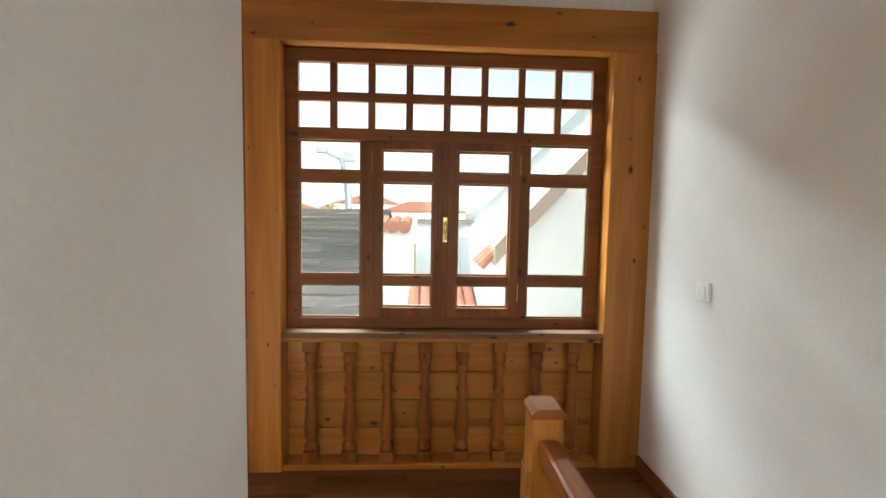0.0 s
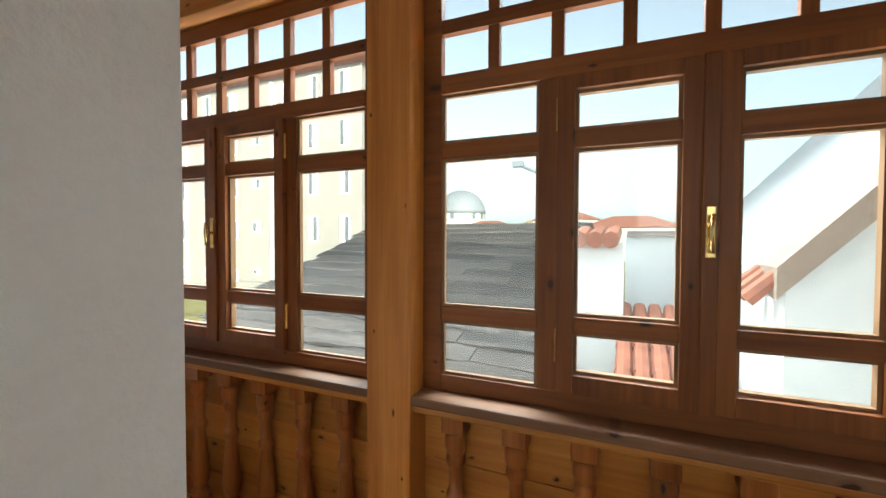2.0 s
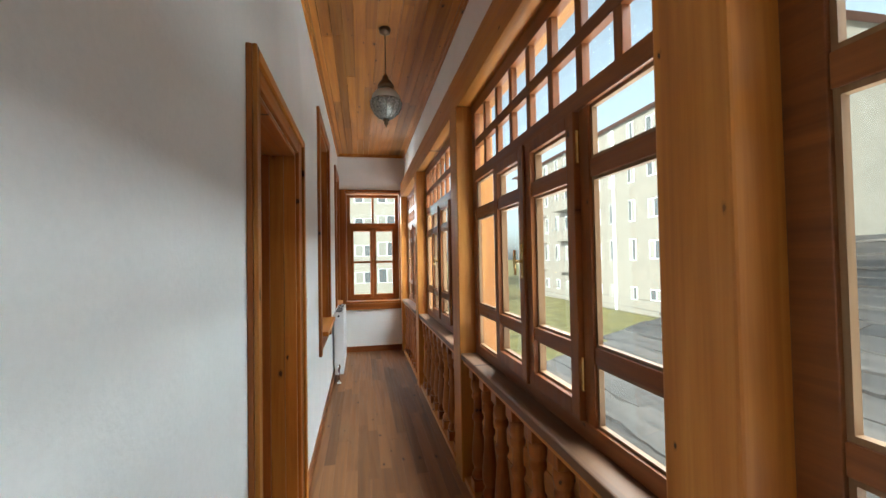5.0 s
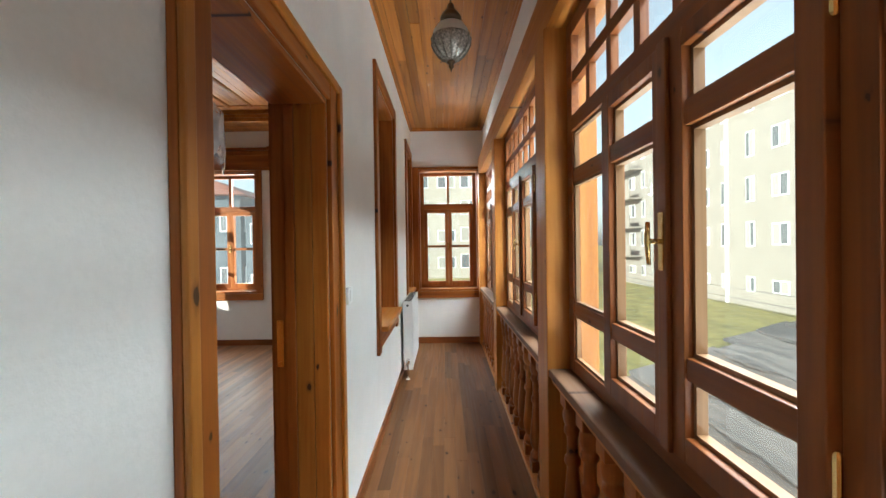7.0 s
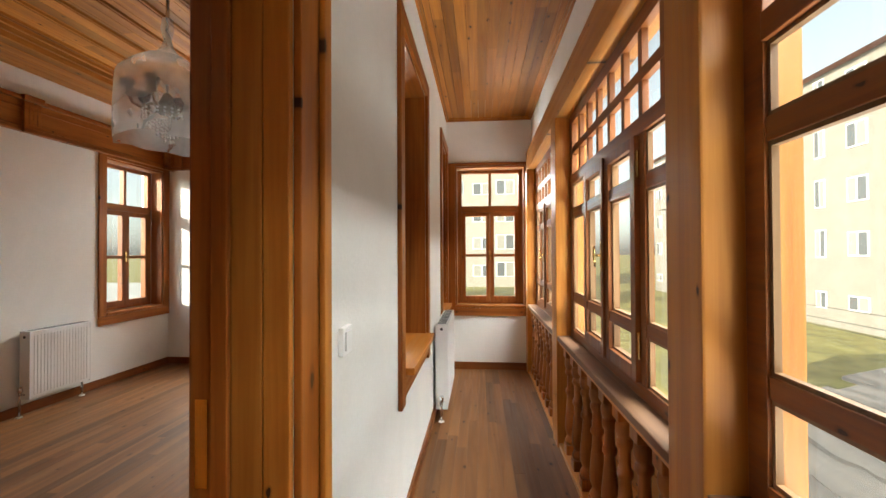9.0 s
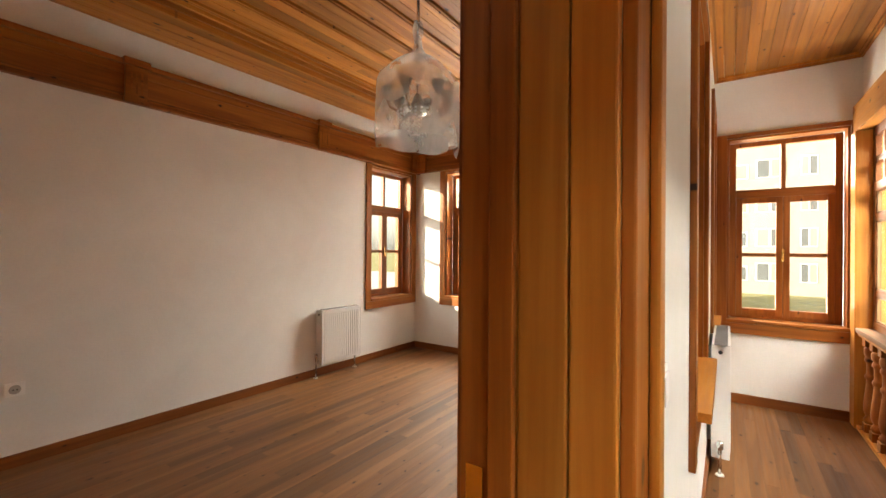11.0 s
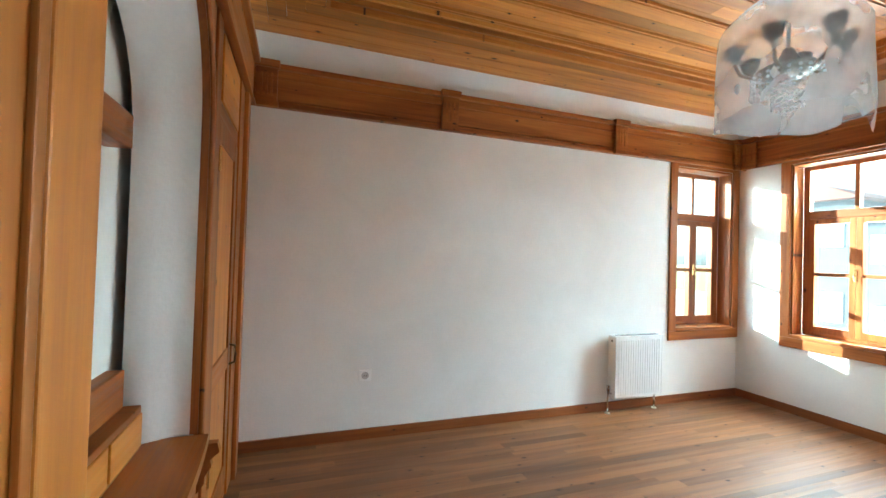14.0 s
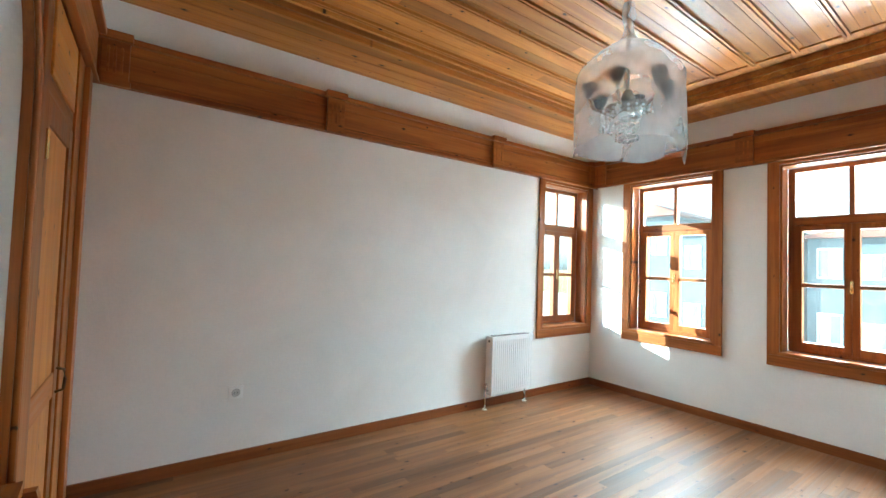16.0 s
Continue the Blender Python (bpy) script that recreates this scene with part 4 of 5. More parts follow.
# ---- switches and socket ----
def rocker(name, m, label):
    th = thing(name, label, "light switch")
    part("plate", boxm(-0.043, 0, -0.043, 0.043, 0.016, 0.043, 0.004), white_plastic, th)
    part("rocker", boxm(-0.026, 0.0162, -0.029, 0.026, 0.0205, 0.029, 0.002), white_enamel, th)
    th.matrix_world = m
    return th


rocker("light_switch", pose(XR, 1.68, 1.18, 0, 0, 90), "white square rocker switch on the lobby wall")
rocker("light_switch", pose(-3.17, YC, 1.19, 0, 0, 0), "white rocker switch beside the room door")
so = thing("wall_socket", "white round-welled wall socket above the skirting", "socket")
part("plate", boxm(-0.05, 0, -0.045, 0.05, 0.018, 0.045, 0.004), white_plastic, so)


def disc(r0, r1, x, y0, y1, z=0.0):
    w = lathe(bmesh.new(), [(r0, 0.0), (r1, y1 - y0)], 18)
    bmesh.ops.rotate(w, verts=w.verts, matrix=Matrix.Rotation(-math.pi / 2, 3, "X"))
    bmesh.ops.translate(w, verts=w.verts, vec=(x, y0, z))
    return w


part("well", disc(0.030, 0.028, 0, 0.0182, 0.021), simple("grey_plastic", (0.45, 0.45, 0.45), 0.5), so, "grey contact well")
for x in (-0.0095, 0.0095):
    part("contact_hole", disc(0.0045, 0.0045, x, 0.0212, 0.0218), dark_plastic, so)
so.matrix_world = pose(-2.93, YR, 0.515)

# ---- stair guard in the lobby ----
g = thing("stair_guard", "pine newel post with a handrail along the stairwell", "railing")
nw = boxm(0.135, 0.875, 0.0, 0.222, 0.962, 0.955, 0.006)
part("newel", nw, PALE["z"], g)
part("newel_cap", prism(bmesh.new(), [(0.131, 0.9555), (0.226, 0.9555), (0.226, 0.968), (0.212, 0.984), (0.145, 0.984), (0.131, 0.968)], "y", 0.872, 0.965), pine["x"], g)
for za, zb in ((0.02, 0.27), (0.275, 0.53), (0.535, 0.80)):
    part("side_block", boxm(0.124, 0.885, za, 0.1345, 0.952, zb, 0.004), PALE["z"], g)
part("handrail", boxm(0.150, YB, 0.83, 0.212, 0.874, 0.90, 0.012), pine["y"], g)
part("bottom_rail", boxm(0.155, YB, 0.06, 0.207, 0.874, 0.11, 0.006), pine["y"], g)
for i in range(21):
    y = 0.70 - i * 0.15
    ob = new("baluster", bpy.data.meshes["baluster"])
    ob.parent, ob.location, ob.scale = g, (0.181, y, 0.111), (0.9, 0.9, 0.975)


# ---- lamps ----
def corridor_lamp(x, y):
    th = thing("pendant_lamp", "bronze pendant lantern with a frosted glass globe", "lamp", (x, y, 0))
    part("ceiling_rose", lathe(bmesh.new(), [(0.045, ZC - 0.001), (0.04, ZC - 0.03), (0.012, ZC - 0.045)], 18), dark_bronze, th, "", True)
    part("rod", lathe(bmesh.new(), [(0.005, 2.80), (0.005, ZC - 0.04)], 8), dark_bronze, th)
    part("crown", lathe(bmesh.new(), [(0.004, 2.83), (0.020, 2.815), (0.024, 2.79), (0.045, 2.77), (0.060, 2.745), (0.062, 2.73), (0.035, 2.722)], 18), dark_bronze, th, "dark bronze crown", True)
    part("globe", lathe(bmesh.new(), [(0.038, 2.721), (0.075, 2.70), (0.100, 2.665), (0.108, 2.63), (0.106, 2.61)], 24), frosted, th, "frosted glass globe", True)
    part("basket", lathe(bmesh.new(), [(0.111, 2.632), (0.113, 2.615), (0.108, 2.585), (0.085, 2.54), (0.05, 2.51), (0.02, 2.50)], 24), filigree, th, "pierced metal basket", True)
    for i in range(12):
        a = 2 * math.pi * i / 12
        bm = bmesh.new()
        tube(bm, [(r * math.cos(a), r * math.sin(a), z) for r, z in ((0.115, 2.63), (0.112, 2.585), (0.088, 2.538), (0.052, 2.506), (0.02, 2.495))], 0.004, 6)
        part("rib", bm, old_silver, th)
    part("finial", lathe(bmesh.new(), [(0.022, 2.499), (0.026, 2.485), (0.012, 2.475), (0.016, 2.46), (0.006, 2.45), (0.002, 2.432)], 12), dark_bronze, th, "", True)


def film_material(name):
    """Thin milky packing film: partly see-through, partly scattering."""
    m = bpy.data.materials.new(name)
    m.use_nodes = True
    t = m.node_tree
    t.nodes.clear()
    out = t.nodes.new("ShaderNodeOutputMaterial")
    tr, df_, gl, tl = (t.nodes.new("ShaderNode" + k) for k in ("BsdfTransparent", "BsdfDiffuse", "BsdfGlossy", "BsdfTranslucent"))
    m1, m2, m3 = (t.nodes.new("ShaderNodeMixShader") for _ in range(3))
    df_.inputs["Color"].default_value = tl.inputs["Color"].default_value = (0.85, 0.86, 0.86, 1)
    gl.inputs["Roughness"].default_value = 0.28
    v = coords(t, (1, 1, 0.8), False)
    n = noise_of(t, v, 5, 4, 0.5, 0.4)
    fac = ramp(t, n, [(0.3, (0.20, 0.20, 0.20)), (0.7, (0.42, 0.42, 0.42))])
    m1.inputs[0].default_value, m2.inputs[0].default_value = 0.5, 0.10
    t.links.new(df_.outputs[0], m1.inputs[1])
    t.links.new(tl.outputs[0], m1.inputs[2])
    t.links.new(m1.outputs[0], m2.inputs[1])
    t.links.new(gl.outputs[0], m2.inputs[2])
    t.links.new(fac, m3.inputs[0])
    t.links.new(tr.outputs[0], m3.inputs[1])
    t.links.new(m2.outputs[0], m3.inputs[2])
    t.links.new(m3.outputs[0], out.inputs["Surface"])
    return m


film_mat = film_material("packing_film")
frosted = simple("frosted_glass", (0.56, 0.54, 0.49), 0.3)
old_silver = simple("tarnished_silver", (0.34, 0.31, 0.27), 0.35, 0.9, 0.5, 60.0)
filigree = simple("pierced_silver", (0.46, 0.42, 0.37), 0.4, 0.4, 0.8, 90.0)
crystal = simple("crystal_bead", (0.82, 0.84, 0.85), 0.05)
corridor_lamp(-3.44, 1.752)


def chandelier(x, y):
    th = thing("chandelier", "glass-bead chandelier still wrapped in packing film", "chandelier", (x, y, 0))
    zt = ZC + STEP
    part("ceiling_rose", lathe(bmesh.new(), [(0.06, zt - 0.001), (0.055, zt - 0.03), (0.015, zt - 0.05)], 18), chrome, th, "", True)
    part("stem", lathe(bmesh.new(), [(0.010, 2.40), (0.010, 2.75), (0.018, 2.80), (0.012, 2.85), (0.012, zt - 0.045)], 10), chrome, th, "", True)
    part("film_neck", lathe(bmesh.new(), [(0.075, 2.80), (0.035, 2.86), (0.024, 2.91), (0.04, 2.98), (0.030, 3.05)], 14), film_mat, th, "gathered film round the stem", True)
    part("hub", lathe(bmesh.new(), [(0.03, 2.40), (0.11, 2.42), (0.12, 2.445), (0.05, 2.47), (0.02, 2.54)], 20), old_silver, th, "", True)
    for i in range(6):
        a = 2 * math.pi * i / 6 + 0.3
        c, s = math.cos(a), math.sin(a)
        bm = bmesh.new()
        tube(bm, [(r * c, r * s, z) for r, z in ((0.05, 2.45), (0.12, 2.41), (0.19, 2.44), (0.215, 2.50))], 0.009)
        arm = part("arm", bm, dark_bronze, th, "", True)
        part("lamp_cup", lathe(bmesh.new(), [(0.012, 2.50), (0.034, 2.53), (0.045, 2.575), (0.040, 2.58), (0.016, 2.53)], 12, 0.215 * c, 0.215 * s), dark_plastic, th, "", True)
        part("drop", lathe(bmesh.new(), [(0.002, 2.345), (0.016, 2.365), (0.012, 2.385), (0.002, 2.40)], 8, 0.2 * c, 0.2 * s), crystal, th, "clear crystal drop", True)
    beads = bmesh.new()
    for r, n, z0 in ((0.14, 22, 2.36), (0.10, 16, 2.31), (0.06, 10, 2.26), (0.02, 4, 2.22)):
        for i in range(n):
            a = 2 * math.pi * i / n
            for k in range(3):
                bmesh.ops.create_icosphere(beads, subdivisions=1, radius=0.009, matrix=Matrix.Translation((r * math.cos(a), r * math.sin(a), z0 - 0.025 * k + 0.05)))
    tagged(part("beads", beads, crystal, th, "strings of clear beads", True), kind="stuff")
    # the film hangs as a crumpled bell with a torn hem
    bm = bmesh.new()
    seg, rows = 56, 20
    rings = []
    for j in range(rows + 1):
        u = j / rows
        ring_ = []
        for i in range(seg):
            a = 2 * math.pi * i / seg
            hem = 2.20 + 0.012 * math.sin(3 * a + 1) + 0.006 * math.sin(7 * a)
            d = abs((a - FLAP + math.pi) % (2 * math.pi) - math.pi)
            hem -= 0.14 * max(0.0, 1 - d / 0.36) ** 0.6
            z = 2.80 - (2.80 - hem) * u
            r = 0.287 * min(1.0, 0.22 + 1.75 * u ** 0.62) * (1.0 if u < 0.45 else 1.0 + 0.03 * math.sin((u - 0.45) * 3))
            wob = noise.noise(Vector((math.cos(a) * 2.2, math.sin(a) * 2.2, z * 3))) * 0.014 + noise.noise(Vector((math.cos(a) * 7, math.sin(a) * 7, z * 4))) * 0.009
            r += wob * min(1, u * 3)
            ring_.append(bm.verts.new((r * math.cos(a), r * math.sin(a), z)))
        rings.append(ring_)
    for p, q in zip(rings, rings[1:]):
        for i in range(seg):
            bm.faces.new((p[i], p[(i + 1) % seg], q[(i + 1) % seg], q[i]))
    part("packing_film", bm, film_mat, th, "crumpled milky packing film", True)


FLAP = 1.75
chandelier(-4.55, -0.48)
# ---- outside ----
GZ = -2.7
solid("ground", boxm(-900, -900, GZ - 0.5, 900, 900, GZ), grass_mat, "sparse green grass ground reaching the horizon", "ground")
solid("road", boxm(-21, -200, GZ, -12, 5, GZ + 0.02), asphalt, "grey asphalt street beside the house", "road")
# Unseen block extending the house, added to shade the gable wing and yard.
solid("house_east_shade_block", boxm(XR + 0.26, YR - 0.3, GZ, 6.5, YG + 0.12, 3.5), ext_white, "unseen rest of the house, plain white block added to shade the gable", "wall")
solid("pavement_west", boxm(-12, -3.2, GZ, XW - 0.3, 8, GZ + 0.012), concrete, "pale concrete pavement beside the house", "pavement")
solid("pavement", boxm(-60, -58, GZ, 12, -3.2, GZ + 0.012), concrete, "pale concrete yard to the south", "pavement")
solid("house_base", boxm(XW - 0.28, YR - 0.28, GZ, XR + 0.23, YG + 0.10, -0.251), ext_white, "white rendered ground storey under the rooms", "wall")


def house(name, label, x0, y0, x1, y1, h, mat, floors, cols_x, cols_y, roof=True, win=(1.2, 1.4), shapes=(), sides="snew"):
    """A block with windows on all four fronts and a tiled hipped roof."""
    th = thing(name, label, "building")
    part("wall", boxm(x0, y0, GZ, x1, y1, GZ + h), mat, th)
    fh = h / floors
    for f in range(floors):
        z = GZ + f * fh + fh * 0.38
        for side in sides:
            cols = cols_x if side in "sn" else cols_y
            for c in range(cols):
                ww = win[0] if (c % 3) else win[0] * 0.55
                hh = win[1] if (c % 3) != 1 else win[1] * 0.8
                if shapes:
                    ww, hh, lift = shapes[c % len(shapes)]
                    if f == 0 and side == "s":
                        hh *= 0.6
                else:
                    lift = 0.0
                z = GZ + f * fh + fh * 0.38 + lift
                if side in "sn":
                    u = x0 + (x1 - x0) * (c + 0.5) / cols
                    y = y0 if side == "s" else y1
                    s = -1 if side == "s" else 1
                    fr, gl = boxm(u - ww / 2, y, z, u + ww / 2, y + s * 0.06, z + hh), [boxm(u + d * ww * 0.24 - ww * 0.2, y + s * 0.061, z + 0.07, u + d * ww * 0.24 + ww * 0.2, y + s * 0.07, z + hh - 0.07) for d in (-1, 1)]
                else:
                    u = y0 + (y1 - y0) * (c + 0.5) / cols
                    x = x1 if side == "e" else x0
                    s = 1 if side == "e" else -1
                    fr, gl = boxm(x, u - ww / 2, z, x + s * 0.06, u + ww / 2, z + hh), [boxm(x + s * 0.061, u + d * ww * 0.24 - ww * 0.2, z + 0.07, x + s * 0.07, u + d * ww * 0.24 + ww * 0.2, z + hh - 0.07) for d in (-1, 1)]
                wd = part("window", fr, pvc, th)
                for k, b in enumerate(gl):
                    part("pane", b, far_curtain if (c * 5 + f * 3 + k * 2) % 4 < 2 else far_window, wd)
    if roof:
        bm = bmesh.new()
        o, hr = 0.6, min(x1 - x0, y1 - y0) * 0.22
        e = [bm.verts.new(v) for v in ((x0 - o, y0 - o, GZ + h), (x1 + o, y0 - o, GZ + h), (x1 + o, y1 + o, GZ + h), (x0 - o, y1 + o, GZ + h))]
        if x1 - x0 > y1 - y0:
            k = (y1 - y0) / 2
            r = [bm.verts.new((x0 + k, (y0 + y1) / 2, GZ + h + hr)), bm.verts.new((x1 - k, (y0 + y1) / 2, GZ + h + hr))]
            for f in ((e[0], e[1], r[1], r[0]), (e[1], e[2], r[1]), (e[2], e[3], r[0], r[1]), (e[3], e[0], r[0]), e[::-1]):
                bm.faces.new(f)
        else:
            k = (x1 - x0) / 2
            r = [bm.verts.new(((x0 + x1) / 2, y0 + k, GZ + h + hr)), bm.verts.new(((x0 + x1) / 2, y1 - k, GZ + h + hr))]
            for f in ((e[1], e[2], r[1], r[0]), (e[0], e[1], r[0]), (e[3], e[0], r[0], r[1]), (e[2], e[3], r[1]), e[::-1]):
                bm.faces.new(f)
        part("roof", bm, terracotta, th)
    return th


apt = house("apartment_building", "white five-storey apartment block in full sun beyond the grass", -50, 21, -14.4, 24.5, 14.2, ext_apartment, 5, 15, 2, shapes=((1.2, 1.3, 0.0), (0.65, 0.7, 0.5), (1.3, 1.3, 0.0), (0.7, 1.6, -0.1), (0.7, 1.6, -0.1)), sides="sn")
for f in range(1, 5):
    zb = GZ + f * 2.84 + 0.1
    for x in (-35.5, -44.0):
        bc = part("balcony", boxm(x - 2.2, 19.7, zb - 0.15, x + 2.2, 20.999, zb), ext_apartment, apt)
        part("parapet", boxm(x - 2.2, 19.66, zb + 0.001, x + 2.2, 19.76, zb + 0.85), ext_apartment, bc)
        for k in range(5):
            part("baluster_post", boxm(x - 2.2 + k * 1.1 - 0.03, 19.68, zb + 0.851, x - 2.2 + k * 1.1 + 0.03, 19.74, zb + 1.1), lamp_grey, bc)
for x in (-21.3, -29.6):
    part("drainpipe", boxm(x - 0.07, 20.85, GZ, x + 0.07, 20.999, GZ + 14.0), pvc, apt)
house("apartment_building", "beige apartment block across the street", -66, -2.5, -54, 12, 17, ext_beige, 5, 4, 5, win=(2.3, 1.8))
house("far_house", "blue-grey rendered house across the street", -36, -18.5, -28, -11.6, 7.6, ext_slate, 2, 4, 4, win=(1.7, 1.5))
house("far_house", "dark blue-grey low house across the street", -34, -10.8, -27, -6.4, 6.4, ext_slate, 2, 3, 3, win=(1.5, 1.3))
house("far_house", "blue-grey low house across the street", -36, -5.4, -28, -0.6, 6.0, ext_slate, 2, 3, 3, win=(1.6, 1.4))
house("far_house", "pale grey house to the south", -30, -72, -12, -60, 6.0, ext_white, 2, 5, 4)

# weathered roof beside the house
rf = thing("neighbour_roof", "low outbuilding with a dark weathered board roof", "building")
rx0, rx1, ry0, ry1, rz0, rz1 = -6.65, -1.0, 3.9, 10.8, -0.505, 1.72
part("wall", prism(bmesh.new(), [(ry0 + 0.3, GZ), (2 * ry1 - ry0 - 0.3, GZ), (2 * ry1 - ry0 - 0.3, rz0 - 0.1), (ry1, rz1 - 0.2), (ry0 + 0.3, rz0 - 0.1)], "x", rx0 + 0.3, rx1 - 0.3), ext_grey, rf)
nr = 20
for i in range(nr):
    a, b = i / nr, (i + 1) / nr + 0.015
    ya, yb = ry0 + (ry1 - ry0) * a, ry0 + (ry1 - ry0) * b
    za, zb = rz0 + (rz1 - rz0) * a, rz0 + (rz1 - rz0) * b
    x = rx0 - random.uniform(0, 0.25)
    while x < rx1 - 0.1:
        e = min(rx1, x + random.uniform(2.4, 5.0))
        bm, rows_ = bmesh.new(), []
        n = max(3, int((e - x) / 0.12))
        for k in range(n + 1):
            u = x + (e - 0.012 - x) * k / n
            dy = 0.09 * noise.noise(Vector((u * 1.3, i * 5.1, 0))) + 0.035 * noise.noise(Vector((u * 7, i * 3.7, 2)))
            dz = 0.045 * noise.noise(Vector((u * 0.9, i * 2.3, 5))) + 0.018 * noise.noise(Vector((u * 5, i * 4.1, 7)))
            rows_.append([bm.verts.new(v) for v in ((u, ya + dy, za + 0.055 + dz), (u, yb, zb + 0.02 + dz * 0.6), (u, yb, zb - 0.02), (u, ya + dy, za + 0.015 + dz))])
        for p, q in zip(rows_, rows_[1:]):
            for k in range(4):
                bm.faces.new((p[k], p[(k + 1) % 4], q[(k + 1) % 4], q[k]))
        bm.faces.new(rows_[0])
        bm.faces.new(rows_[-1][::-1])
        part("roof_sheet", bm, old_roof, rf)
        x = e
part("far_slope", prism(bmesh.new(), [(ry1, rz1 + 0.02), (2 * ry1 - ry0, rz0), (2 * ry1 - ry0, rz0 - 0.05), (ry1, rz1 - 0.05)], "x", rx0, rx1), old_roof, rf)

# white gable wing with a raking eave
gw = thing("gable_wing", "white rendered gable with a brown raking eave", "building")
part("wall", prism(bmesh.new(), [(0.62, GZ), (6.5, GZ), (6.5, 1.25 + 3.1), (3.6, 1.2 + 3.2), (0.62, 1.2)], "y", 4.0, 9.0), ext_white, gw)
part("fascia", prism(bmesh.new(), [(0.55, 1.06), (0.55, 1.25), (3.7, 4.64), (3.7, 4.45)], "y", 3.90, 4.25), fascia_brown, gw, "brown raking eave board")
for i in range(3):
    part("eave_tile", tube(bmesh.new(), [(0.42, 4.0 + 0.2 * i, 1.04), (0.60, 4.0 + 0.2 * i, 1.22)], [0.055, 0.045], 8), terracotta, gw)

# low tiled lean-to and white yard walls
lt = thing("tiled_lean_to", "low lean-to roof of red clay tiles", "roof")
part("deck", prism(bmesh.new(), [(4.2, -0.10), (6.4, 0.53), (6.4, 0.46), (4.2, -0.17)], "x", -0.35, 0.6), terracotta, lt)
for i in range(6):
    x = -0.28 + 0.16 * i
    for k in range(5):
        y = 4.15 + 0.45 * k
        part("tile", tube(bmesh.new(), [(x, y, -0.08 + 0.286 * (y - 4.2)), (x, y + 0.48, -0.06 + 0.286 * (y + 0.48 - 4.2))], [0.085, 0.07], 8), terracotta, lt)
part("support_wall", boxm(-0.33, 4.35, GZ, 0.58, 6.3, -0.20), ext_white, lt)
yw = thing("yard_wall", "white rendered wall end capped with clay tiles", "wall")
part("pier", boxm(-0.86, 6.0, GZ, -0.30, 6.4, 1.38), ext_white, yw)
part("wall", boxm(-0.30, 8.4, GZ, 3.0, 8.7, 1.45), ext_white, yw)
for i in range(4):
    part("coping_tile", tube(bmesh.new(), [(-0.95 + 0.17 * i, 5.92, 1.40), (-0.92 + 0.17 * i, 6.5, 1.50)], [0.10, 0.085], 8), terracotta, yw)
part("coping", prism(bmesh.new(), [(8.30, 1.451), (8.80, 1.451), (8.74, 1.50), (8.55, 1.54), (8.36, 1.50)], "x", -0.28, 3.0), fascia_brown, yw, "weathered tan coping")

# mosque
ms = thing("mosque", "pale stone mosque with a grey dome and one minaret", "mosque")
mx, my = -41.0, 104.0
part("prayer_hall", boxm(mx - 7, my - 7, GZ, mx + 7, my + 7, 5.5), stone, ms)
part("drum", lathe(bmesh.new(), [(6.3, 5.5), (6.3, 7.6)], 32, mx, my), stone, ms)
part("dome", lathe(bmesh.new(), [(6.5 * math.cos(a), 7.6 + 6.3 * math.sin(a)) for a in [math.pi / 2 * i / 9 * 0.985 for i in range(10)]], 32, mx, my), lead, ms, "grey lead dome", True)
for i in range(14):
    a = 2 * math.pi * i / 14
    wb = boxm(-0.5, -0.06, 6.1, 0.5, 0.06, 7.7)
    bmesh.ops.rotate(wb, verts=wb.verts, matrix=Matrix.Rotation(a, 3, "Z"))
    bmesh.ops.translate(wb, verts=wb.verts, vec=(mx - 6.3 * math.sin(a), my + 6.3 * math.cos(a), 0))
    part("window", wb, far_window, ms)
nx, ny = mx - 7.8, my - 4.0
part("minaret", lathe(bmesh.new(), [(1.9, GZ), (1.9, 9), (1.35, 11), (1.3, 17), (2.1, 18.2), (2.1, 19.6), (1.15, 19.7), (1.1, 25)], 20, nx, ny), stone, ms)
part("spire", lathe(bmesh.new(), [(1.25, 25), (0.05, 33)], 20, nx, ny), lead, ms)


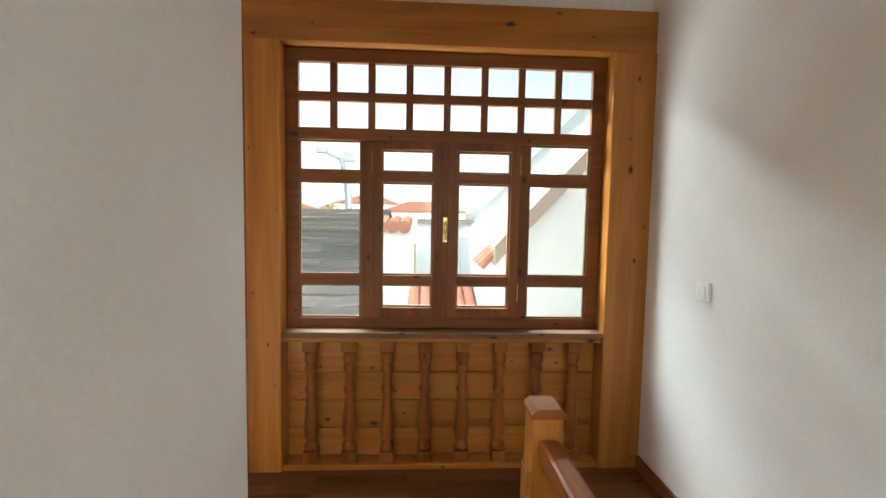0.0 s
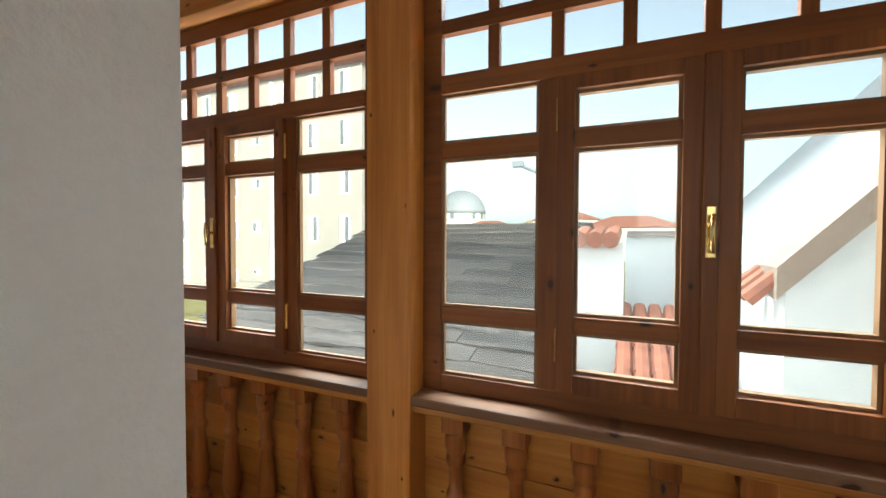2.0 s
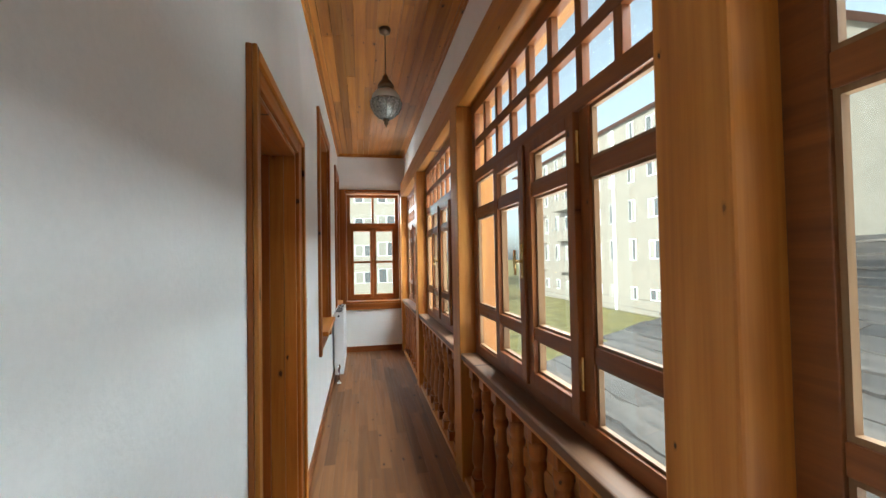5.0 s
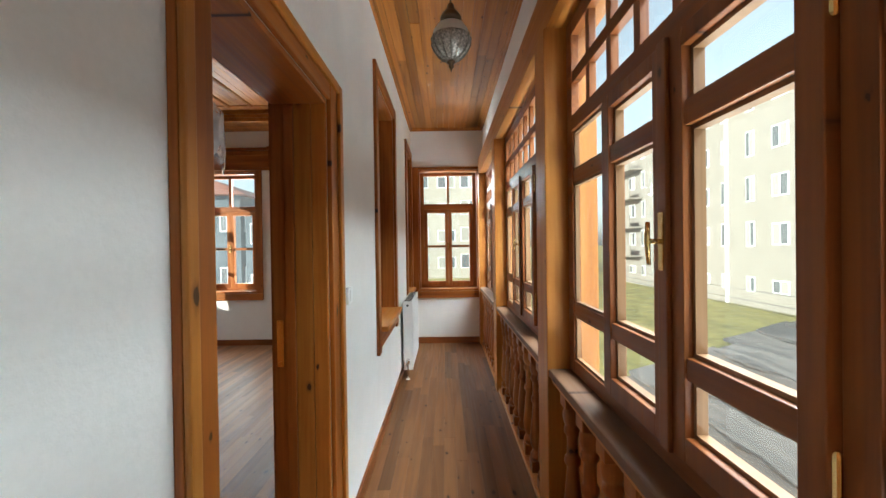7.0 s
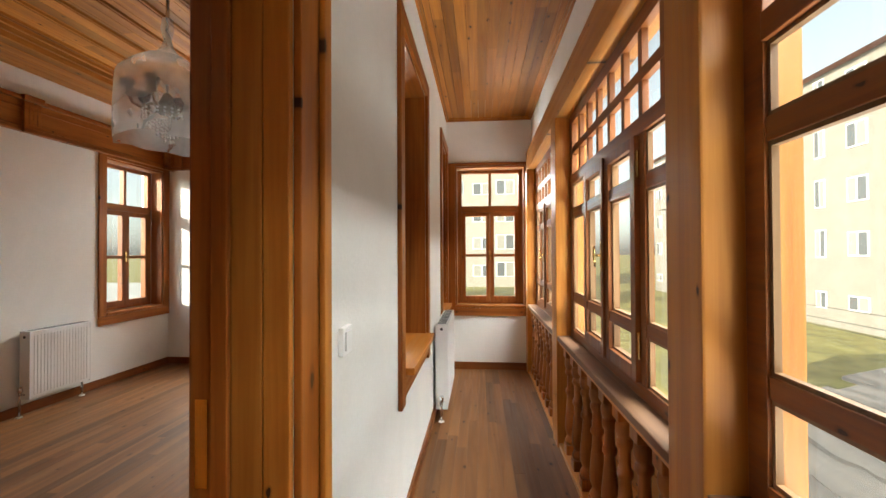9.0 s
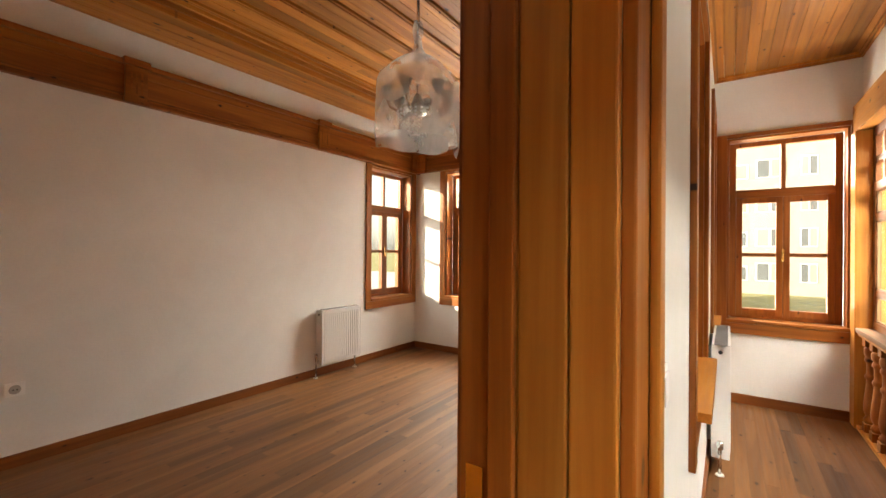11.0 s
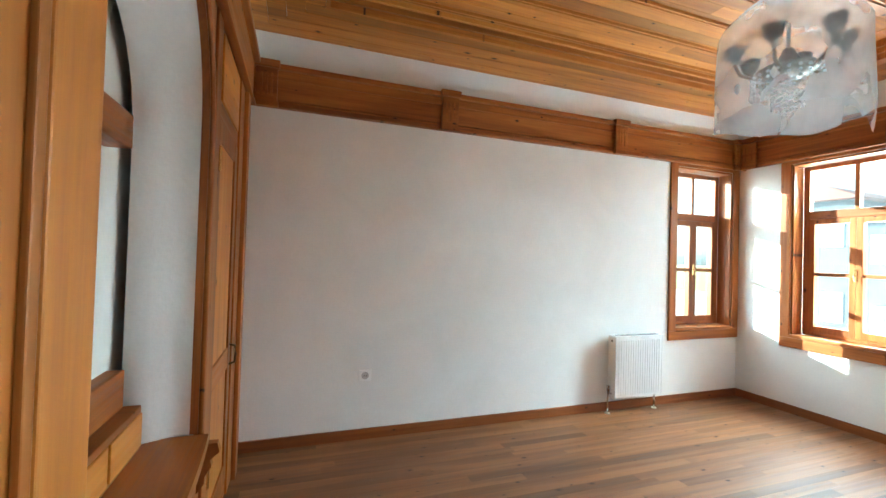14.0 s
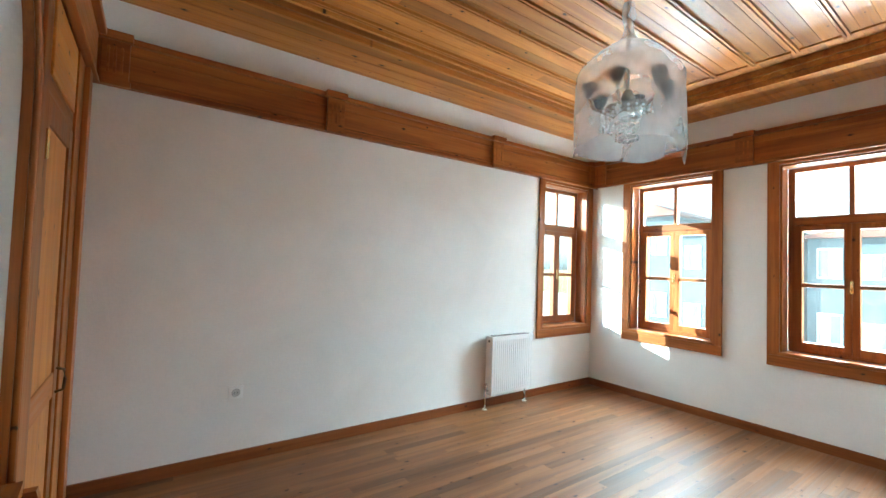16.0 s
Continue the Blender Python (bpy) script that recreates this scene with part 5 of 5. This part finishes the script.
def tree(x, y, h, r, mat, label, seed, conifer=False):
    rnd = random.Random(seed)
    th = thing("tree", label, "tree", (x, y, GZ))
    tr = bmesh.new()
    tube(tr, [(0, 0, 0), (0.05, 0.02, h * 0.3), (0.0, 0.06, h * 0.75 if conifer else h * 0.6)], [h * 0.03, h * 0.022, h * 0.008], 8)
    for i in range(7):
        a, z = rnd.uniform(0, 6.28), h * rnd.uniform(0.3, 0.55)
        tube(tr, [(0, 0, z), (r * 0.4 * math.cos(a), r * 0.4 * math.sin(a), z + h * 0.1), (r * 0.75 * math.cos(a), r * 0.75 * math.sin(a), z + h * 0.22)], [h * 0.012, h * 0.007, h * 0.003], 6)
    part("trunk", tr, bark, th)
    verts, faces = [], []
    for i in range(2200):
        if conifer:
            u = rnd.random() ** 0.8
            z = h * (0.12 + 0.88 * u)
            rr = r * (1 - u) * rnd.uniform(0.35, 1.0) * (0.75 + 0.25 * math.sin(u * 40))
            a = rnd.uniform(0, 6.283)
            c = Vector((rr * math.cos(a), rr * math.sin(a), z))
        else:
            k = rnd.randrange(9)
            ka, kr = k * 2.4, r * (0.25 + 0.5 * ((k * 37) % 10) / 10)
            base = Vector((kr * math.cos(ka), kr * math.sin(ka), h * (0.55 + 0.35 * ((k * 53) % 10) / 10)))
            d = Vector((rnd.gauss(0, 1), rnd.gauss(0, 1), rnd.gauss(0, 0.8)))
            c = base + d.normalized() * r * 0.42 * rnd.random() ** 0.4
        s = rnd.uniform(0.09, 0.2) * (r / 2.2)
        u1 = Vector((rnd.gauss(0, 1), rnd.gauss(0, 1), rnd.gauss(0, 1))).normalized() * s
        u2 = u1.orthogonal().normalized() * s * 0.6
        n = len(verts)
        verts += [c - u1, c + u2, c + u1, c - u2]
        faces.append((n, n + 1, n + 2, n + 3))
    me = bpy.data.meshes.new("crown")
    me.from_pydata(verts, [], faces)
    me.materials.append(mat)
    cr = new("crown", me)
    cr.parent = th
    tagged(cr, kind="stuff")


tree(-32, 60, 9, 2.6, leaf_mat, "dark green conifer before the mosque", 1, True)
tree(-27, 58, 6.5, 2.2, leaf_mat, "smaller dark green conifer tree", 2, True)
tree(-36, 66, 6.5, 3.0, autumn_mat, "tree with thinning yellow leaves", 3)
tree(-22, 62, 6.0, 3.0, autumn_mat, "tree with orange autumn leaves", 4)
tree(-16, 70, 6.5, 3.4, autumn_mat, "tree with orange autumn leaves", 5)
tree(-8, 66, 6.2, 3.2, leaf_mat, "round green tree with dense foliage", 6)
tree(-45, 75, 7.5, 3.4, leaf_mat, "round green tree with dense foliage", 7)
house("far_house", "small pale house below the mosque", -34, 84, -22, 92, 6.0, ext_white, 2, 5, 3)
house("far_house", "small pale house beyond the roofs", -8, 80, 8, 90, 6.0, ext_beige, 2, 5, 3)
house("far_house", "white far house beyond the roofs", -20, 95, -6, 104, 8.0, ext_white, 2, 5, 3)

pl = thing("street_lamp", "grey street lamp on a tall post", "street lamp", (-3.2, 17.0, GZ))
part("post", tube(bmesh.new(), [(0, 0, 0), (0, 0, 5.2), (-0.25, -0.1, 6.7)], [0.17, 0.15, 0.12]), lamp_grey, pl)
part("arm", tube(bmesh.new(), [(-0.25, -0.1, 6.6), (-0.9, -0.3, 6.9)], 0.07), lamp_grey, pl)
part("lamp_head", boxm(-1.2, -0.42, 6.82, -0.75, -0.2, 7.05, 0.04), lamp_grey, pl)
part("floodlight", boxm(-0.15, -0.2, 6.55, 0.25, 0.05, 6.95, 0.03), lamp_grey, pl)


for k, (z, sag) in enumerate(((-0.15, 0.5), (-0.75, 0.35), (-0.95, 0.45))):
    pts = [(-46 + 52 * u, 15.5 - 1.5 * u, z - 4 * sag * u * (1 - u)) for u in [i / 16 for i in range(17)]]
    cb_ = thing("overhead_cable", "thin black overhead cable above the grass", "cable", group="overhead cables")
    part("wire", tube(bmesh.new(), pts, 0.013, 5), cable_black, cb_)
for x, y in ((-46, 15.5), (6, 14.0)):
    up = thing("utility_pole", "weathered timber utility pole carrying the cables", "pole", (x, y, GZ))
    part("post", tube(bmesh.new(), [(0, 0, 0), (0, 0, 3.0)], [0.13, 0.10]), bark, up)


def car(x, y, yaw):
    th = thing("parked_car", "white parked hatchback at the kerb", "car")
    body = [(-2.0, 0.35), (2.0, 0.35), (2.05, 0.75), (1.5, 0.92), (0.8, 0.98), (0.25, 1.42), (-1.35, 1.45), (-1.95, 1.0), (-2.05, 0.7)]
    bm = prism(bmesh.new(), body, "y", -0.82, 0.82)
    bmesh.ops.bevel(bm, geom=list(bm.edges), offset=0.08, segments=3, affect="EDGES")
    part("body", bm, car_paint, th, "", True)
    for s in (-1, 1):
        part("side_window", prism(bmesh.new(), [(0.72, 1.0), (0.24, 1.36), (-1.25, 1.38), (-1.6, 1.02)], "y", s * 0.822, s * 0.835), far_window, th)
    part("windscreen", prism(bmesh.new(), [(0.86, 0.99), (0.30, 1.42), (0.27, 1.39), (0.80, 0.99)], "y", -0.65, 0.65), far_window, th)
    for wx in (-1.25, 1.25):
        for wy in (-0.75, 0.75):
            wb = lathe(bmesh.new(), [(0.20, -0.1), (0.31, -0.1), (0.31, 0.1), (0.20, 0.1)], 20)
            bmesh.ops.rotate(wb, verts=wb.verts, matrix=Matrix.Rotation(math.pi / 2, 3, "X"))
            bmesh.ops.translate(wb, verts=wb.verts, vec=(wx, wy, 0.31))
            wh = part("wheel", wb, rubber, th)
            rm = lathe(bmesh.new(), [(0.19, -0.105), (0.19, 0.105)], 16)
            bmesh.ops.rotate(rm, verts=rm.verts, matrix=Matrix.Rotation(math.pi / 2, 3, "X"))
            bmesh.ops.translate(rm, verts=rm.verts, vec=(wx, wy, 0.31))
            part("rim", rm, chrome, wh)
    th.matrix_world = pose(x, y, GZ + 0.02, 0, 0, yaw)


car(-15.5, 2.6, 90)
car(-16.0, -9.5, 90)

# ---- floor boards, last ----
def boards(floor_ob, x0, x1, y0, y1, width=0.078):
    n = round((y1 - y0) / width)
    w = (y1 - y0) / n
    cache = {}
    for i in range(n):
        x = x0 - random.uniform(0, 0.9)
        while x < x1 - 0.01:
            e = x + random.choice((0.8, 1.1, 1.4, 1.7))
            a, b = max(x, x0), min(e, x1)
            x = e
            if b - a < 0.02:
                continue
            ln = round(b - a, 2)
            if ln not in cache:
                cache[ln] = finish(boxm(0.0003, 0.0003, -0.017, b - a - 0.0003, w - 0.0003, 0.0), "floor_plank", floor_wood)
            ob = new("floor_plank", cache[ln])
            ob.location = (a, y0 + i * w, random.uniform(-0.0006, 0.0))
            ob.parent = floor_ob


for nm, *spans in (("floor_room", (XW, XE + 0.2, YR, YRN), (DOOR[0], DOOR[1], YRN, YC)), ("floor_corridor", (XW, XL, YC, YP + 0.11)), ("floor_lobby", (XL, XR, YB, YP + 0.11))):
    fl = thing(nm, "reddish brown laminate floor in staggered strips", "floor", kind="structure")
    for sp_ in spans:
        boards(fl, *sp_)
